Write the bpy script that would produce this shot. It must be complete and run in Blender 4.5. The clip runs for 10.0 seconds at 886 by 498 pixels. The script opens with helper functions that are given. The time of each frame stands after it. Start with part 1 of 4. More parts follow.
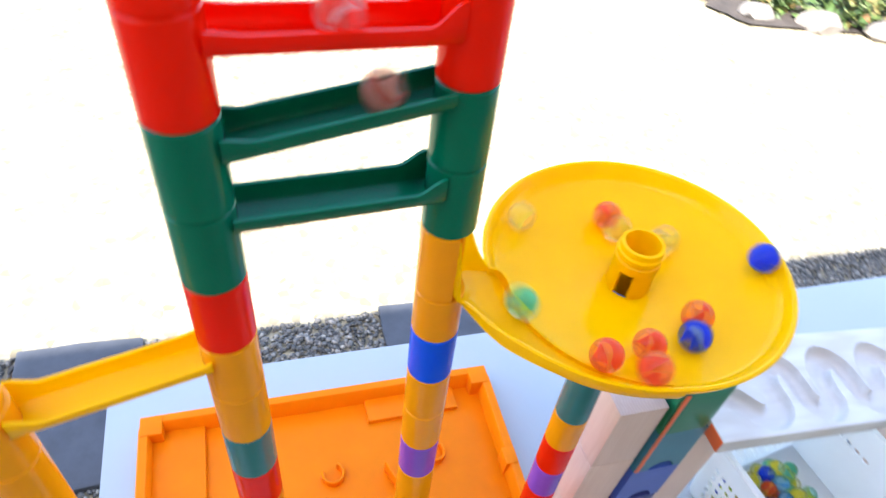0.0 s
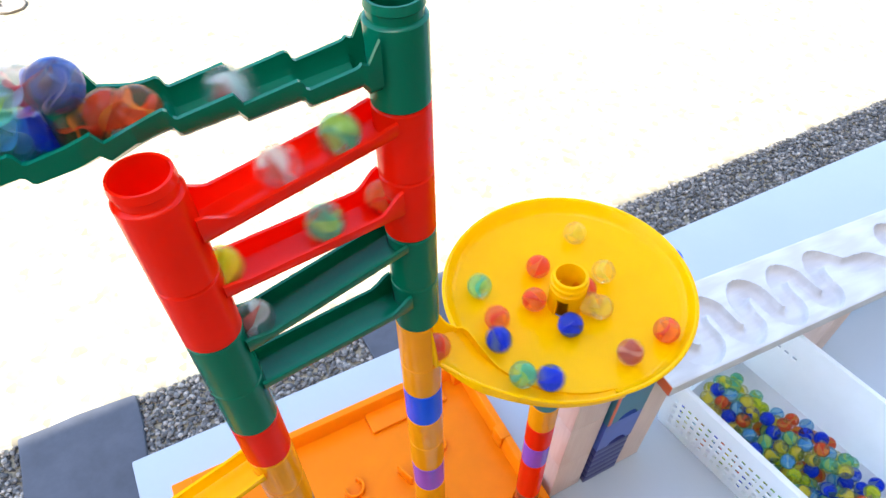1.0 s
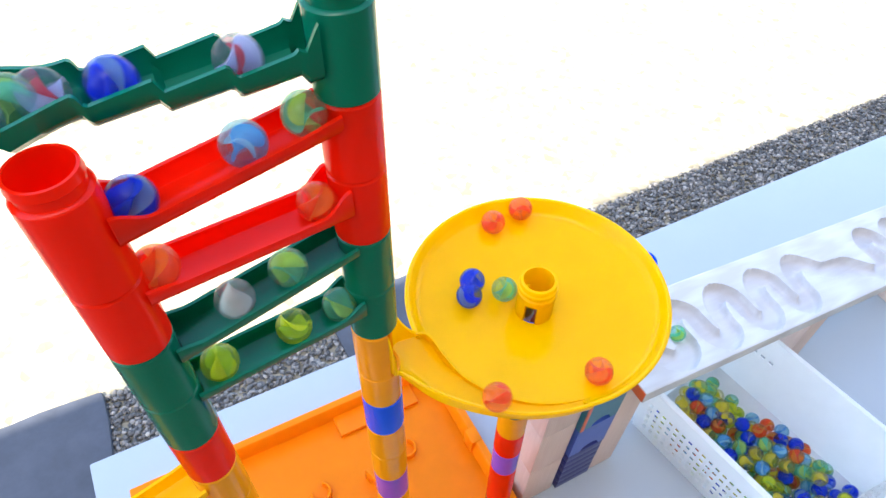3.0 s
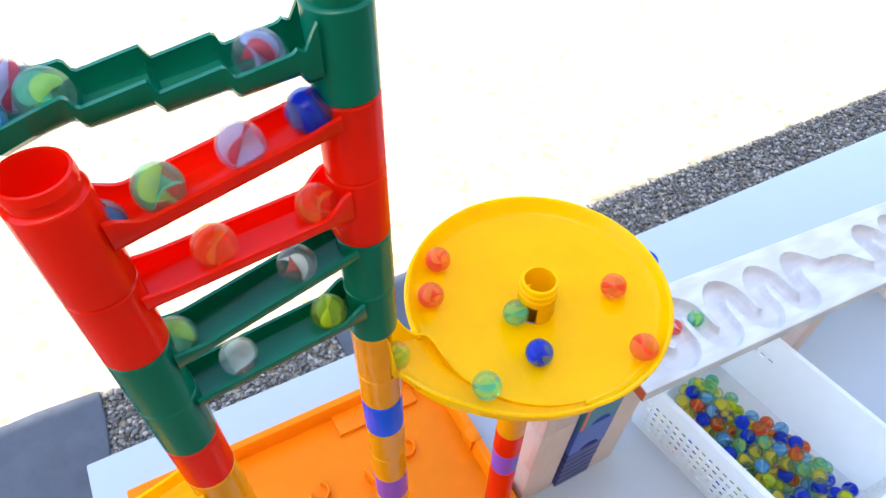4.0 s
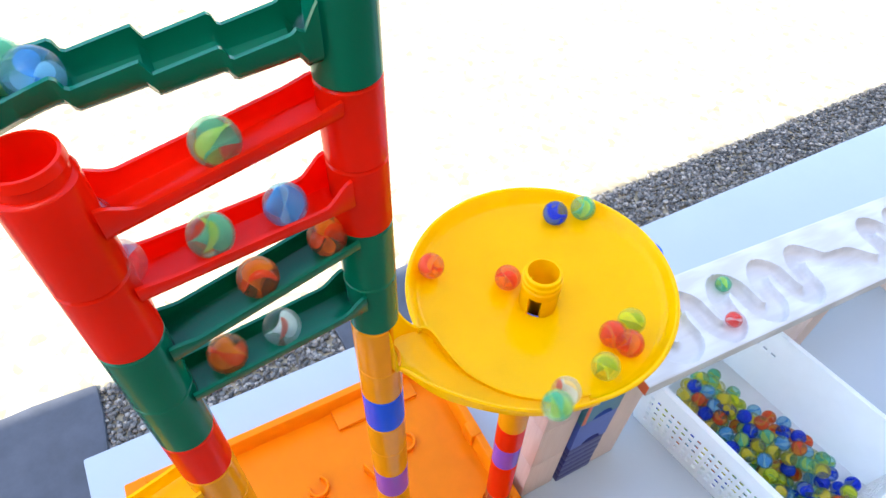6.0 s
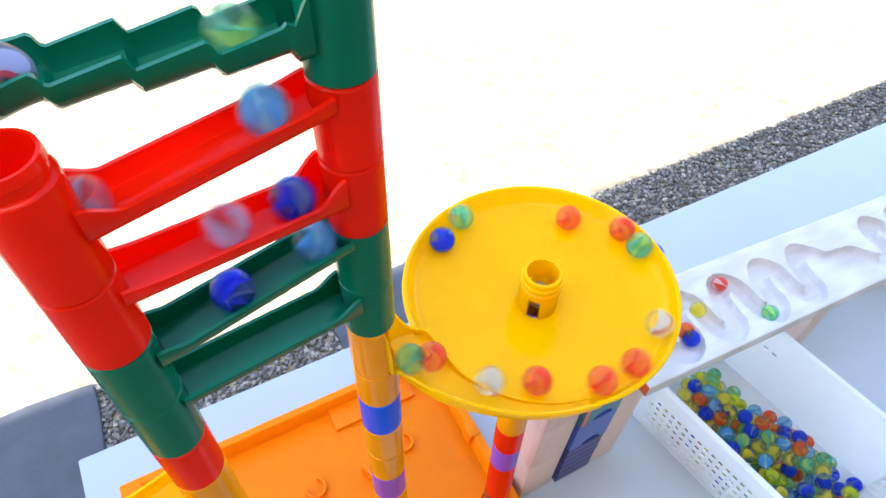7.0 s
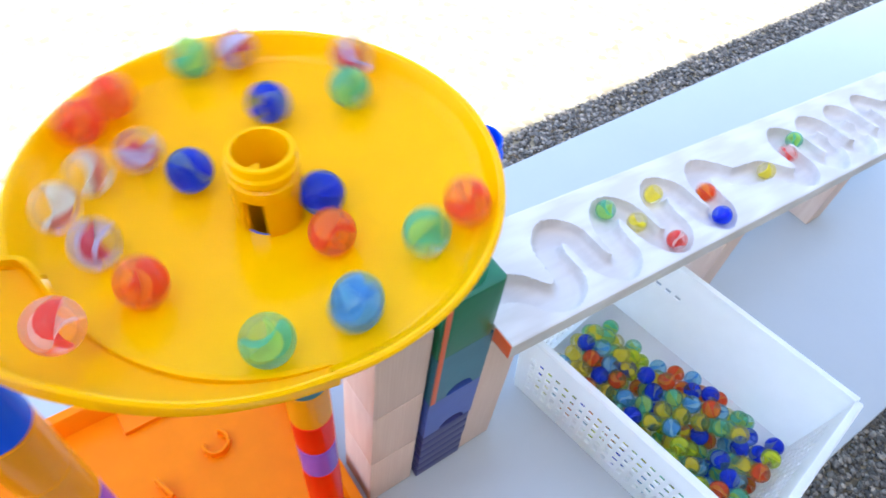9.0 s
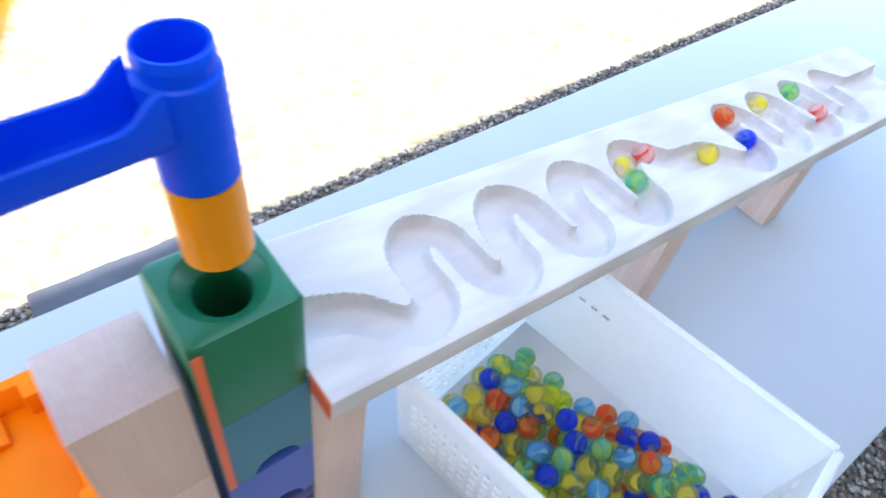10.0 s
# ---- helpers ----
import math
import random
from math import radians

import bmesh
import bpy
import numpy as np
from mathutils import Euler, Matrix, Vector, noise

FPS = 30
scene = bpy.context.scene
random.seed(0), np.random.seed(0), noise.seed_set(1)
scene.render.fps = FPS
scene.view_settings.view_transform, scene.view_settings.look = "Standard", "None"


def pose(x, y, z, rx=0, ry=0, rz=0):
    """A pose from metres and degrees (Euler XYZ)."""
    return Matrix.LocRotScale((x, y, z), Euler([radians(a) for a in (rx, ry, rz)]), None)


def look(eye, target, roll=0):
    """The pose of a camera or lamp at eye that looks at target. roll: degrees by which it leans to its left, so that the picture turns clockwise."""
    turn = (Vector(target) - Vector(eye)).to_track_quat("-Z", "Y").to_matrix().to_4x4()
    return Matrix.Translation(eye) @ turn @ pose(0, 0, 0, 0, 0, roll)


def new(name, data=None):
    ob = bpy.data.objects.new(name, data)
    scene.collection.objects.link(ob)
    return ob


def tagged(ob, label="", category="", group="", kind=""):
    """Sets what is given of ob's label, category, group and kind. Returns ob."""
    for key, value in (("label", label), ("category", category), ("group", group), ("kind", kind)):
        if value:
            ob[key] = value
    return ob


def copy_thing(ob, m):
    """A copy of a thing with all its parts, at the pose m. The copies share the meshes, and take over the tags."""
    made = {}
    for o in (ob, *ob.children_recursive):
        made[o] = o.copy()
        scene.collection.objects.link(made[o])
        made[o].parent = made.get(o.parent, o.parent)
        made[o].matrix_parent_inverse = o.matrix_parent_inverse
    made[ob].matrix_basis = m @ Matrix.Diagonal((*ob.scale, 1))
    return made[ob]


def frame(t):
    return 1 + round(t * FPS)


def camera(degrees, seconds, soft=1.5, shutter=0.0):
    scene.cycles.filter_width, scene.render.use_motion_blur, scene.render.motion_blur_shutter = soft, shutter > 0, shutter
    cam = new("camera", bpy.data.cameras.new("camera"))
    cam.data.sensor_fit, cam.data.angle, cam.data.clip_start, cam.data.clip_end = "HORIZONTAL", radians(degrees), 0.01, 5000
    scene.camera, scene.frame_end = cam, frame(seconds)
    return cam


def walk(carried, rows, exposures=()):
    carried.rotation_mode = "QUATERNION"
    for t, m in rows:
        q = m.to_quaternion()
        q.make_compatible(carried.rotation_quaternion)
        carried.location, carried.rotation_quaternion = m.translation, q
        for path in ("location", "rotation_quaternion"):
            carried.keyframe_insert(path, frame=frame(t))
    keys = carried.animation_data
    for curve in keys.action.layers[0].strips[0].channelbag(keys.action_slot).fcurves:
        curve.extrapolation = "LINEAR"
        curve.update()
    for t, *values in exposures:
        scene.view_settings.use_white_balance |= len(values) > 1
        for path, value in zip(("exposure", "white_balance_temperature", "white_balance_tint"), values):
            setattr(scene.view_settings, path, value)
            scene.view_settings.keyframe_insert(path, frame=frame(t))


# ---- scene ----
cam = camera(66.7, 10.0, 1.5, 0.35)
PATH = [
    (0, (-0.06762, -0.17138, 0.56122), (0.00932, 0.02487, 0.34775), 9.56),
    (0.5, (-0.07187, -0.16226, 0.62306), (0.02247, 0.01061, 0.39675), 2.77),
    (1, (-0.07695, -0.16741, 0.64910), (0.01613, 0.00569, 0.42244), 1.03),
    (1.5, (-0.06909, -0.16479, 0.64919), (0.02600, 0.00668, 0.42213), 1.69),
    (2, (-0.06486, -0.16233, 0.64192), (0.03048, 0.00933, 0.41511), 2.37),
    (2.5, (-0.06225, -0.16195, 0.63876), (0.03530, 0.00827, 0.41181), 3.03),
    (4, (-0.05999, -0.15604, 0.63614), (0.03945, 0.01075, 0.40746), 3.55),
    (4.5, (-0.06086, -0.15572, 0.63513), (0.03763, 0.01166, 0.40647), 3.38),
    (5, (-0.06084, -0.15337, 0.63277), (0.03737, 0.01284, 0.40315), 3.44),
    (5.5, (-0.06014, -0.15278, 0.63075), (0.03890, 0.01221, 0.40060), 3.74),
    (7, (-0.05646, -0.14822, 0.62611), (0.04261, 0.01540, 0.39500), 3.91),
    (7.5, (-0.04236, -0.14562, 0.61390), (0.05984, 0.01439, 0.38162), 4.81),
    (8, (-0.02853, -0.14566, 0.57867), (0.08036, 0.00929, 0.34600), 7.10),
    (8.2, (-0.01726, -0.15256, 0.56208), (0.09135, 0.00329, 0.32989), 6.82),
    (8.5, (-0.00380, -0.13641, 0.53519), (0.11188, 0.01049, 0.30060), 9.87),
    (9, (0.04841, -0.13219, 0.49610), (0.17345, 0.00842, 0.25965), 9.04),
    (9.5, (0.09102, -0.12759, 0.45122), (0.22675, 0.00873, 0.21771), 8.03),
    (10, (0.15136, -0.11476, 0.40151), (0.29215, 0.02117, 0.17331), 11.32),
]
walk(cam, [(t, look(eye, target, roll)) for t, eye, target, roll in PATH])

# ---- world, sun, exposure ----
U = 0.1          # the lengths below are decimetres
world = bpy.data.worlds.new("sky")
scene.world = world
world.use_nodes = True
wn = world.node_tree
sky = wn.nodes.new("ShaderNodeTexSky")
sky.sky_type = "NISHITA"
sky.sun_disc = False
SUN_EL, SUN_AZ = radians(58), radians(-145)      # azimuth from +y, clockwise
sky.sun_elevation, sky.sun_rotation = SUN_EL, SUN_AZ
sky.air_density, sky.dust_density = 1.0, 1.5
wn.links.new(sky.outputs[0], wn.nodes["Background"].inputs[0])
wn.nodes["Background"].inputs[1].default_value = 0.15
sun = new("sun", bpy.data.lights.new("sun", "SUN"))
sun.data.energy, sun.data.angle, sun.data.color = 4.0, radians(0.5), (1.0, 0.95, 0.86)
sdir = Vector((math.sin(SUN_AZ) * math.cos(SUN_EL), math.cos(SUN_AZ) * math.cos(SUN_EL), math.sin(SUN_EL)))
sun.matrix_world = look(tuple(sdir * 20), (0, 0, 0))
scene.view_settings.exposure = 2.57


# ---- materials ----
def nodes_of(name):
    m = bpy.data.materials.new(name)
    m.use_nodes = True
    nt = m.node_tree
    return m, nt, nt.nodes["Principled BSDF"]


def textured(nt, scale, detail=4.0, rough=0.55, kind="object"):
    tc = nt.nodes.new("ShaderNodeTexCoord")
    no = nt.nodes.new("ShaderNodeTexNoise")
    no.inputs["Scale"].default_value, no.inputs["Detail"].default_value = scale, detail
    no.inputs["Roughness"].default_value = rough
    nt.links.new(tc.outputs["Object"], no.inputs["Vector"])
    return no.outputs["Fac"]


def ramp(nt, fac, stops):
    r = nt.nodes.new("ShaderNodeValToRGB")
    el = r.color_ramp.elements
    while len(el) < len(stops):
        el.new(0.5)
    for e, (p, c) in zip(el, stops):
        e.position, e.color = p, (*c, 1)
    nt.links.new(fac, r.inputs[0])
    return r.outputs[0]


def bump(nt, bs, fac, strength, dist):
    b = nt.nodes.new("ShaderNodeBump")
    b.inputs["Strength"].default_value, b.inputs["Distance"].default_value = strength, dist
    nt.links.new(fac, b.inputs["Height"])
    nt.links.new(b.outputs[0], bs.inputs["Normal"])


def plastic(name, col, rough=0.22, sss=0.0, thin=0.0, see=0.0, spec=0.3):
    m, nt, bs = nodes_of(name)
    f = textured(nt, 45, 5)
    dark = tuple(c * 0.9 for c in col)
    nt.links.new(ramp(nt, f, [(0.3, dark), (0.7, col)]), bs.inputs["Base Color"])
    rr = nt.nodes.new("ShaderNodeMapRange")
    rr.inputs["To Min"].default_value, rr.inputs["To Max"].default_value = rough - 0.04, rough + 0.06
    nt.links.new(textured(nt, 160, 6, 0.7), rr.inputs["Value"])
    nt.links.new(rr.outputs[0], bs.inputs["Roughness"])
    bs.inputs["IOR"].default_value = 1.5
    bs.inputs["Specular IOR Level"].default_value = spec
    if sss:
        bs.inputs["Subsurface Weight"].default_value = sss
        bs.inputs["Subsurface Radius"].default_value = (0.01, 0.005, 0.002)
        bs.inputs["Subsurface Scale"].default_value = 0.3
    bump(nt, bs, textured(nt, 90, 2), 0.06, 0.002)
    if thin:
        tl = nt.nodes.new("ShaderNodeBsdfTranslucent")
        tl.inputs[0].default_value = (*(min(c * 1.15, 1) for c in col), 1)
        mx = nt.nodes.new("ShaderNodeMixShader")
        mx.inputs[0].default_value = thin
        nt.links.new(bs.outputs[0], mx.inputs[1])
        nt.links.new(tl.outputs[0], mx.inputs[2])
        nt.links.new(mx.outputs[0], nt.nodes["Material Output"].inputs[0])
        if see:
            tr = nt.nodes.new("ShaderNodeBsdfTransparent")
            tr.inputs[0].default_value = (*(c ** 0.4 for c in col), 1)
            m2 = nt.nodes.new("ShaderNodeMixShader")
            m2.inputs[0].default_value = see
            nt.links.new(mx.outputs[0], m2.inputs[1])
            nt.links.new(tr.outputs[0], m2.inputs[2])
            nt.links.new(m2.outputs[0], nt.nodes["Material Output"].inputs[0])
    return m


def paint(name, col, rough=0.4, wear=0.85, scale=25):
    m, nt, bs = nodes_of(name)
    f = textured(nt, scale, 6, 0.65)
    nt.links.new(ramp(nt, f, [(0.3, tuple(c * wear for c in col)), (0.65, col)]), bs.inputs["Base Color"])
    bs.inputs["Roughness"].default_value = rough
    bump(nt, bs, textured(nt, 220, 4), 0.12, 0.0006)
    return m


def wood(name, light, dark, stretch=(60, 60, 6), rough=0.6):
    m, nt, bs = nodes_of(name)
    tc = nt.nodes.new("ShaderNodeTexCoord")
    mp = nt.nodes.new("ShaderNodeMapping")
    mp.inputs["Scale"].default_value = stretch
    nt.links.new(tc.outputs["Object"], mp.inputs["Vector"])
    oi = nt.nodes.new("ShaderNodeObjectInfo")
    sc = nt.nodes.new("ShaderNodeMath")
    sc.operation = "MULTIPLY"
    sc.inputs[1].default_value = 20
    nt.links.new(oi.outputs["Random"], sc.inputs[0])
    no = nt.nodes.new("ShaderNodeTexNoise")
    no.noise_dimensions = "4D"
    nt.links.new(sc.outputs[0], no.inputs["W"])
    no.inputs["Scale"].default_value, no.inputs["Detail"].default_value = 1.0, 6
    nt.links.new(mp.outputs[0], no.inputs["Vector"])
    wv = nt.nodes.new("ShaderNodeTexWave")
    wv.inputs["Scale"].default_value, wv.inputs["Distortion"].default_value = 0.6, 6
    wv.inputs["Detail"].default_value = 3
    nt.links.new(mp.outputs[0], wv.inputs["Vector"])
    mx = nt.nodes.new("ShaderNodeMath")
    mx.operation = "MULTIPLY_ADD"
    mx.inputs[1].default_value = 0.35
    nt.links.new(wv.outputs["Fac"], mx.inputs[0])
    nt.links.new(no.outputs["Fac"], mx.inputs[2])
    nt.links.new(ramp(nt, mx.outputs[0], [(0.35, light), (0.85, dark)]), bs.inputs["Base Color"])
    bs.inputs["Roughness"].default_value = rough
    bump(nt, bs, mx.outputs[0], 0.15, 0.0006)
    return m


YELLOW = plastic("yellow plastic", (1.0, 0.585, 0.0), 0.16, thin=0.35, spec=0.16)
AMBER = plastic("amber plastic", (1.0, 0.38, 0.003), 0.14, thin=0.2)
ORANGE = plastic("orange plastic", (1.0, 0.25, 0.002), 0.3, thin=0.2, spec=0.15)
RED = plastic("red plastic", (0.95, 0.02, 0.003), 0.14, thin=0.45)
GREEN = plastic("green plastic", (0.001, 0.17, 0.09), 0.14, thin=0.25)
BROWN = plastic("red-brown plastic", (0.25, 0.03, 0.02), 0.2, thin=0.1)
TEAL = plastic("teal plastic", (0.02, 0.16, 0.16), 0.16)
BLUE = plastic("blue plastic", (0.004, 0.12, 0.9), 0.18, thin=0.3, spec=0.2)
VIOLET = plastic("violet plastic", (0.2, 0.06, 0.5), 0.14)
BASKET = plastic("white basket plastic", (0.86, 0.87, 0.89), 0.35, thin=0.6)
TABLE_WHITE = paint("white table laminate", (0.375, 0.41, 0.435), 0.3, 0.96, 8)
PALE_WOOD = wood("pale beech", (0.7, 0.54, 0.46), (0.63, 0.46, 0.385), (260, 260, 22))
BOARD_WOOD = wood("whitewashed board", (0.6, 0.585, 0.575), (0.49, 0.46, 0.44), (8, 90, 90))
GREEN_WOOD = paint("green painted wood", (0.01, 0.16, 0.07), 0.3)
TEAL_WOOD = paint("teal painted wood", (0.03, 0.17, 0.24), 0.35)
BLUE_WOOD = paint("blue painted wood", (0.05, 0.1, 0.42), 0.35)
NAVY_WOOD = paint("navy painted wood", (0.03, 0.035, 0.17), 0.4)
ORANGE_STRIP = paint("orange strip colour", (0.75, 0.14, 0.04), 0.45)
WALL = paint("added shade wall", (0.6, 0.56, 0.5), 0.8, 0.85, 6)
SLATE = paint("slate paving", (0.07, 0.076, 0.095), 0.7, 0.6, 14)


# ---- mesh helpers ----
def part(name, bm, material, parent=None, label="", m=None, smooth=True):
    """One mesh object from a bmesh in decimetres."""
    bmesh.ops.scale(bm, vec=(U, U, U), verts=bm.verts)
    bmesh.ops.recalc_face_normals(bm, faces=bm.faces)
    me = bpy.data.meshes.new(name)
    bm.to_mesh(me)
    bm.free()
    if smooth:
        me.polygons.foreach_set("use_smooth", [True] * len(me.polygons))
        me.set_sharp_from_angle(angle=radians(38))
    me.materials.append(material)
    ob = new(name, me)
    if parent:
        ob.parent = parent
    if m:
        ob.matrix_basis = m
    if label:
        ob["label"] = label
    return ob


def at(x, y, z, rx=0, ry=0, rz=0):
    return pose(x * U, y * U, z * U, rx, ry, rz)


def box(x0, x1, y0, y1, z0, z1, bevel=0.0, segs=2):
    bm = bmesh.new()
    bmesh.ops.create_cube(bm, size=1, matrix=Matrix.Translation(((x0 + x1) / 2, (y0 + y1) / 2, (z0 + z1) / 2)) @ Matrix.Diagonal((x1 - x0, y1 - y0, z1 - z0, 1)))
    if bevel:
        bmesh.ops.bevel(bm, geom=bm.edges[:], offset=bevel, segments=segs, affect="EDGES", profile=0.6)
    return bm


def lathe(profile, segs=48, closed=True, a0=0.0, a1=360.0, bm=None, centre=(0, 0)):
    """Turn a closed profile of (radius, height) about the z axis."""
    bm = bm or bmesh.new()
    full = abs(a1 - a0) > 359.9
    n = segs if full else segs + 1
    rings = []
    for i in range(n):
        a = radians(a0 + (a1 - a0) * i / segs)
        rings.append([bm.verts.new((centre[0] + r * math.cos(a), centre[1] + r * math.sin(a), z)) for r, z in profile])
    k = len(profile)
    for i in range(segs):
        A, B = rings[i], rings[(i + 1) % n]
        for j in range(k if closed else k - 1):
            q = [A[j], B[j], B[(j + 1) % k], A[(j + 1) % k]]
            bm.faces.new(q)
    if not full and closed:
        bm.faces.new(rings[0])
        bm.faces.new(rings[-1])
    return bm


def sweep(rings, bm=None):
    """Skin closed cross sections one after another and cap the ends."""
    bm = bm or bmesh.new()
    vs = [[bm.verts.new(p) for p in ring] for ring in rings]
    k = len(vs[0])
    for A, B in zip(vs, vs[1:]):
        for j in range(k):
            bm.faces.new([A[j], A[(j + 1) % k], B[(j + 1) % k], B[j]])
    bm.faces.new(vs[0])
    bm.faces.new(vs[-1][::-1])
    return bm


def trough_rings(pts, half, floor, near, far, t=0.014):
    """Cross sections of an open channel along plan points; half, floor, near and far walls are functions of the index."""
    rings = []
    n = len(pts)
    for i, p in enumerate(pts):
        a, b = pts[max(i - 1, 0)], pts[min(i + 1, n - 1)]
        d = Vector((b[0] - a[0], b[1] - a[1], 0)).normalized()
        side = Vector((d.y, -d.x, 0))
        h, f, zn, zf = half(i), floor(i), near(i), far(i)

        def q(o, z):
            return (p[0] + side.x * o, p[1] + side.y * o, z)
        rings.append([q(h, zn), q(h, f + 0.03), q(h * 0.75, f - 0.002), q(h * 0.3, f - t), q(-h * 0.3, f - t), q(-h * 0.75, f - 0.002), q(-h, f + 0.03), q(-h, zf),
                      q(-h + t, zf), q(-h + t, f + 0.035), q(-h * 0.68, f + 0.01), q(-h * 0.3, f), q(h * 0.3, f), q(h * 0.68, f + 0.01), q(h - t, f + 0.035), q(h - t, zn)])
    return rings


def smoothstep(a, b, x):
    t = min(max((x - a) / (b - a), 0.0), 1.0)
    return t * t * (3 - 2 * t)


# ---- ground ----
GZ = -3.5
SHADE_Y = 5.4


def gravel_material():
    m, nt, bs = nodes_of("grey gravel")
    ge = nt.nodes.new("ShaderNodeNewGeometry")
    nt.links.new(ramp(nt, ge.outputs["Random Per Island"], [(0.0, (0.06, 0.056, 0.052)), (0.35, (0.11, 0.103, 0.095)), (0.7, (0.17, 0.155, 0.14)), (1.0, (0.38, 0.34, 0.29))]), bs.inputs["Base Color"])
    bs.inputs["Roughness"].default_value = 0.8
    bump(nt, bs, textured(nt, 500, 4), 0.2, 0.0008)
    return m


def ground_material():
    # paler than the loose pebbles, standing for the same gravel in sun
    m, nt, bs = nodes_of("pale gravel ground")
    tc = nt.nodes.new("ShaderNodeTexCoord")
    vo = nt.nodes.new("ShaderNodeTexVoronoi")
    vo.inputs["Scale"].default_value = 70
    nt.links.new(tc.outputs["Object"], vo.inputs["Vector"])
    base = ramp(nt, vo.outputs["Color"], [(0.0, (0.13, 0.11, 0.075)), (1.0, (0.42, 0.37, 0.26))])
    big = ramp(nt, textured(nt, 3.5, 6), [(0.3, (0.8, 0.8, 0.78)), (0.7, (1, 1, 1))])
    mx = nt.nodes.new("ShaderNodeMix")
    mx.data_type, mx.blend_type = "RGBA", "MULTIPLY"
    mx.inputs[0].default_value = 1.0
    nt.links.new(base, mx.inputs[6])
    nt.links.new(big, mx.inputs[7])
    nt.links.new(mx.outputs[2], bs.inputs["Base Color"])
    bs.inputs["Roughness"].default_value = 0.9
    bump(nt, bs, vo.outputs["Distance"], 0.5, 0.004)
    return m


bm = bmesh.new()
bmesh.ops.create_grid(bm, x_segments=2, y_segments=2, size=20000)
ground = part("ground", bm, ground_material(), m=at(0, 0, GZ))
tagged(ground, "pale sunlit gravel yard around the table", "ground", kind="structure")

# slabs end at the shade edge too, so no dark stone lies in sun
PAVERS = [(-4.4, -2.65, 3.0, 5.4), (1.1, 3.1, 3.0, 5.4)]


def pebbles():
    """Rounded stones strewn beside the table, stopped at the shade edge to sharpen it."""
    rng = np.random.default_rng(3)
    ico = bmesh.new()
    bmesh.ops.create_icosphere(ico, subdivisions=1, radius=1)
    bv = np.array([v.co[:] for v in ico.verts])
    bf = np.array([[v.index for v in f.verts] for f in ico.faces])
    ico.free()
    n = 46000
    x, y = rng.uniform(-6, 21, n), rng.uniform(1.2, 5.32, n)
    x2, y2 = rng.uniform(4.5, 9.5, 9000), rng.uniform(-5.0, -1.5, 9000)
    x, y = np.r_[x, x2], np.r_[y, y2]
    keep = np.ones(len(x), bool)
    for a, b, c, d in PAVERS:
        keep &= ~((x > a) & (x < b) & (y > c) & (y < d))
    x, y = x[keep], y[keep]
    n = len(x)
    r = rng.uniform(0.022, 0.052, n)
    sc = np.stack([r * rng.uniform(0.8, 1.4, n), r * rng.uniform(0.7, 1.1, n), r * rng.uniform(0.5, 0.8, n)], 1)
    a = rng.uniform(0, 6.28, n)
    v = bv[None] * sc[:, None] * rng.uniform(0.82, 1.15, (n, len(bv), 1))
    vx = v[..., 0] * np.cos(a)[:, None] - v[..., 1] * np.sin(a)[:, None]
    vy = v[..., 0] * np.sin(a)[:, None] + v[..., 1] * np.cos(a)[:, None]
    z = GZ + r * 0.35 + rng.uniform(0, 0.05, n)
    out = np.stack([vx + x[:, None], vy + y[:, None], v[..., 2] + z[:, None]], -1).reshape(-1, 3) * U
    faces = (bf[None] + (np.arange(n) * len(bv))[:, None, None]).reshape(-1, 3)
    me = bpy.data.meshes.new("gravel")
    me.from_pydata(out.tolist(), [], faces.tolist())
    me.polygons.foreach_set("use_smooth", [True] * len(me.polygons))
    me.materials.append(gravel_material())
    tagged(new("gravel", me), "loose grey and beige gravel, cut off at the shade edge", "gravel", kind="stuff")


pebbles()
for a, b, c, d in PAVERS:
    bm = box(a, b, c, d, -0.25, 0.0, 0.04, 2)
    bmesh.ops.subdivide_edges(bm, edges=bm.edges[:], cuts=3, use_grid_fill=True)
    for v in bm.verts:
        v.co += Vector((noise.noise(v.co * 1.3), noise.noise(v.co * 1.3 + Vector((9, 0, 0))), 0.25 * noise.noise(v.co * 2.0))) * 0.05
    tagged(part("paving_slab", bm, SLATE, m=at(0, 0, GZ + 0.12)), "dark blue-grey slate stepping slab in the gravel", "paving slab", group="stepping slabs")

# unseen house added behind the camera; its eave is set to shade the table
EAVE_Z = 24.0
slope = math.tan(SUN_EL) / abs(math.cos(SUN_AZ))
EAVE_Y = SHADE_Y - (EAVE_Z + 1.2 - GZ) / slope
bm = box(-70, 70, -32, -30, GZ, 30, 0.0)
house = tagged(new("house_wall"), "unseen plain house wall and deep eave, added to shade the table", "house", kind="structure")
part("wall", bm, WALL, house)
part("eave", box(-70, 70, -40, EAVE_Y, EAVE_Z, EAVE_Z + 1.2, 0.03), WALL, house)


# ---- bed with stones and plants at the far side of the yard ----
def leaf_material():
    m, nt, bs = nodes_of("leaf green")
    ge = nt.nodes.new("ShaderNodeNewGeometry")
    nt.links.new(ramp(nt, ge.outputs["Random Per Island"], [(0, (0.03, 0.06, 0.015)), (0.5, (0.07, 0.12, 0.03)), (0.85, (0.16, 0.17, 0.05)), (1, (0.25, 0.12, 0.06))]), bs.inputs["Base Color"])
    bs.inputs["Roughness"].default_value = 0.5
    return m


LEAF = leaf_material()
SOIL = paint("dark soil", (0.05, 0.04, 0.035), 0.95, 0.5, 20)
STONE = paint("garden stone", (0.2, 0.18, 0.165), 0.85, 0.7, 12)


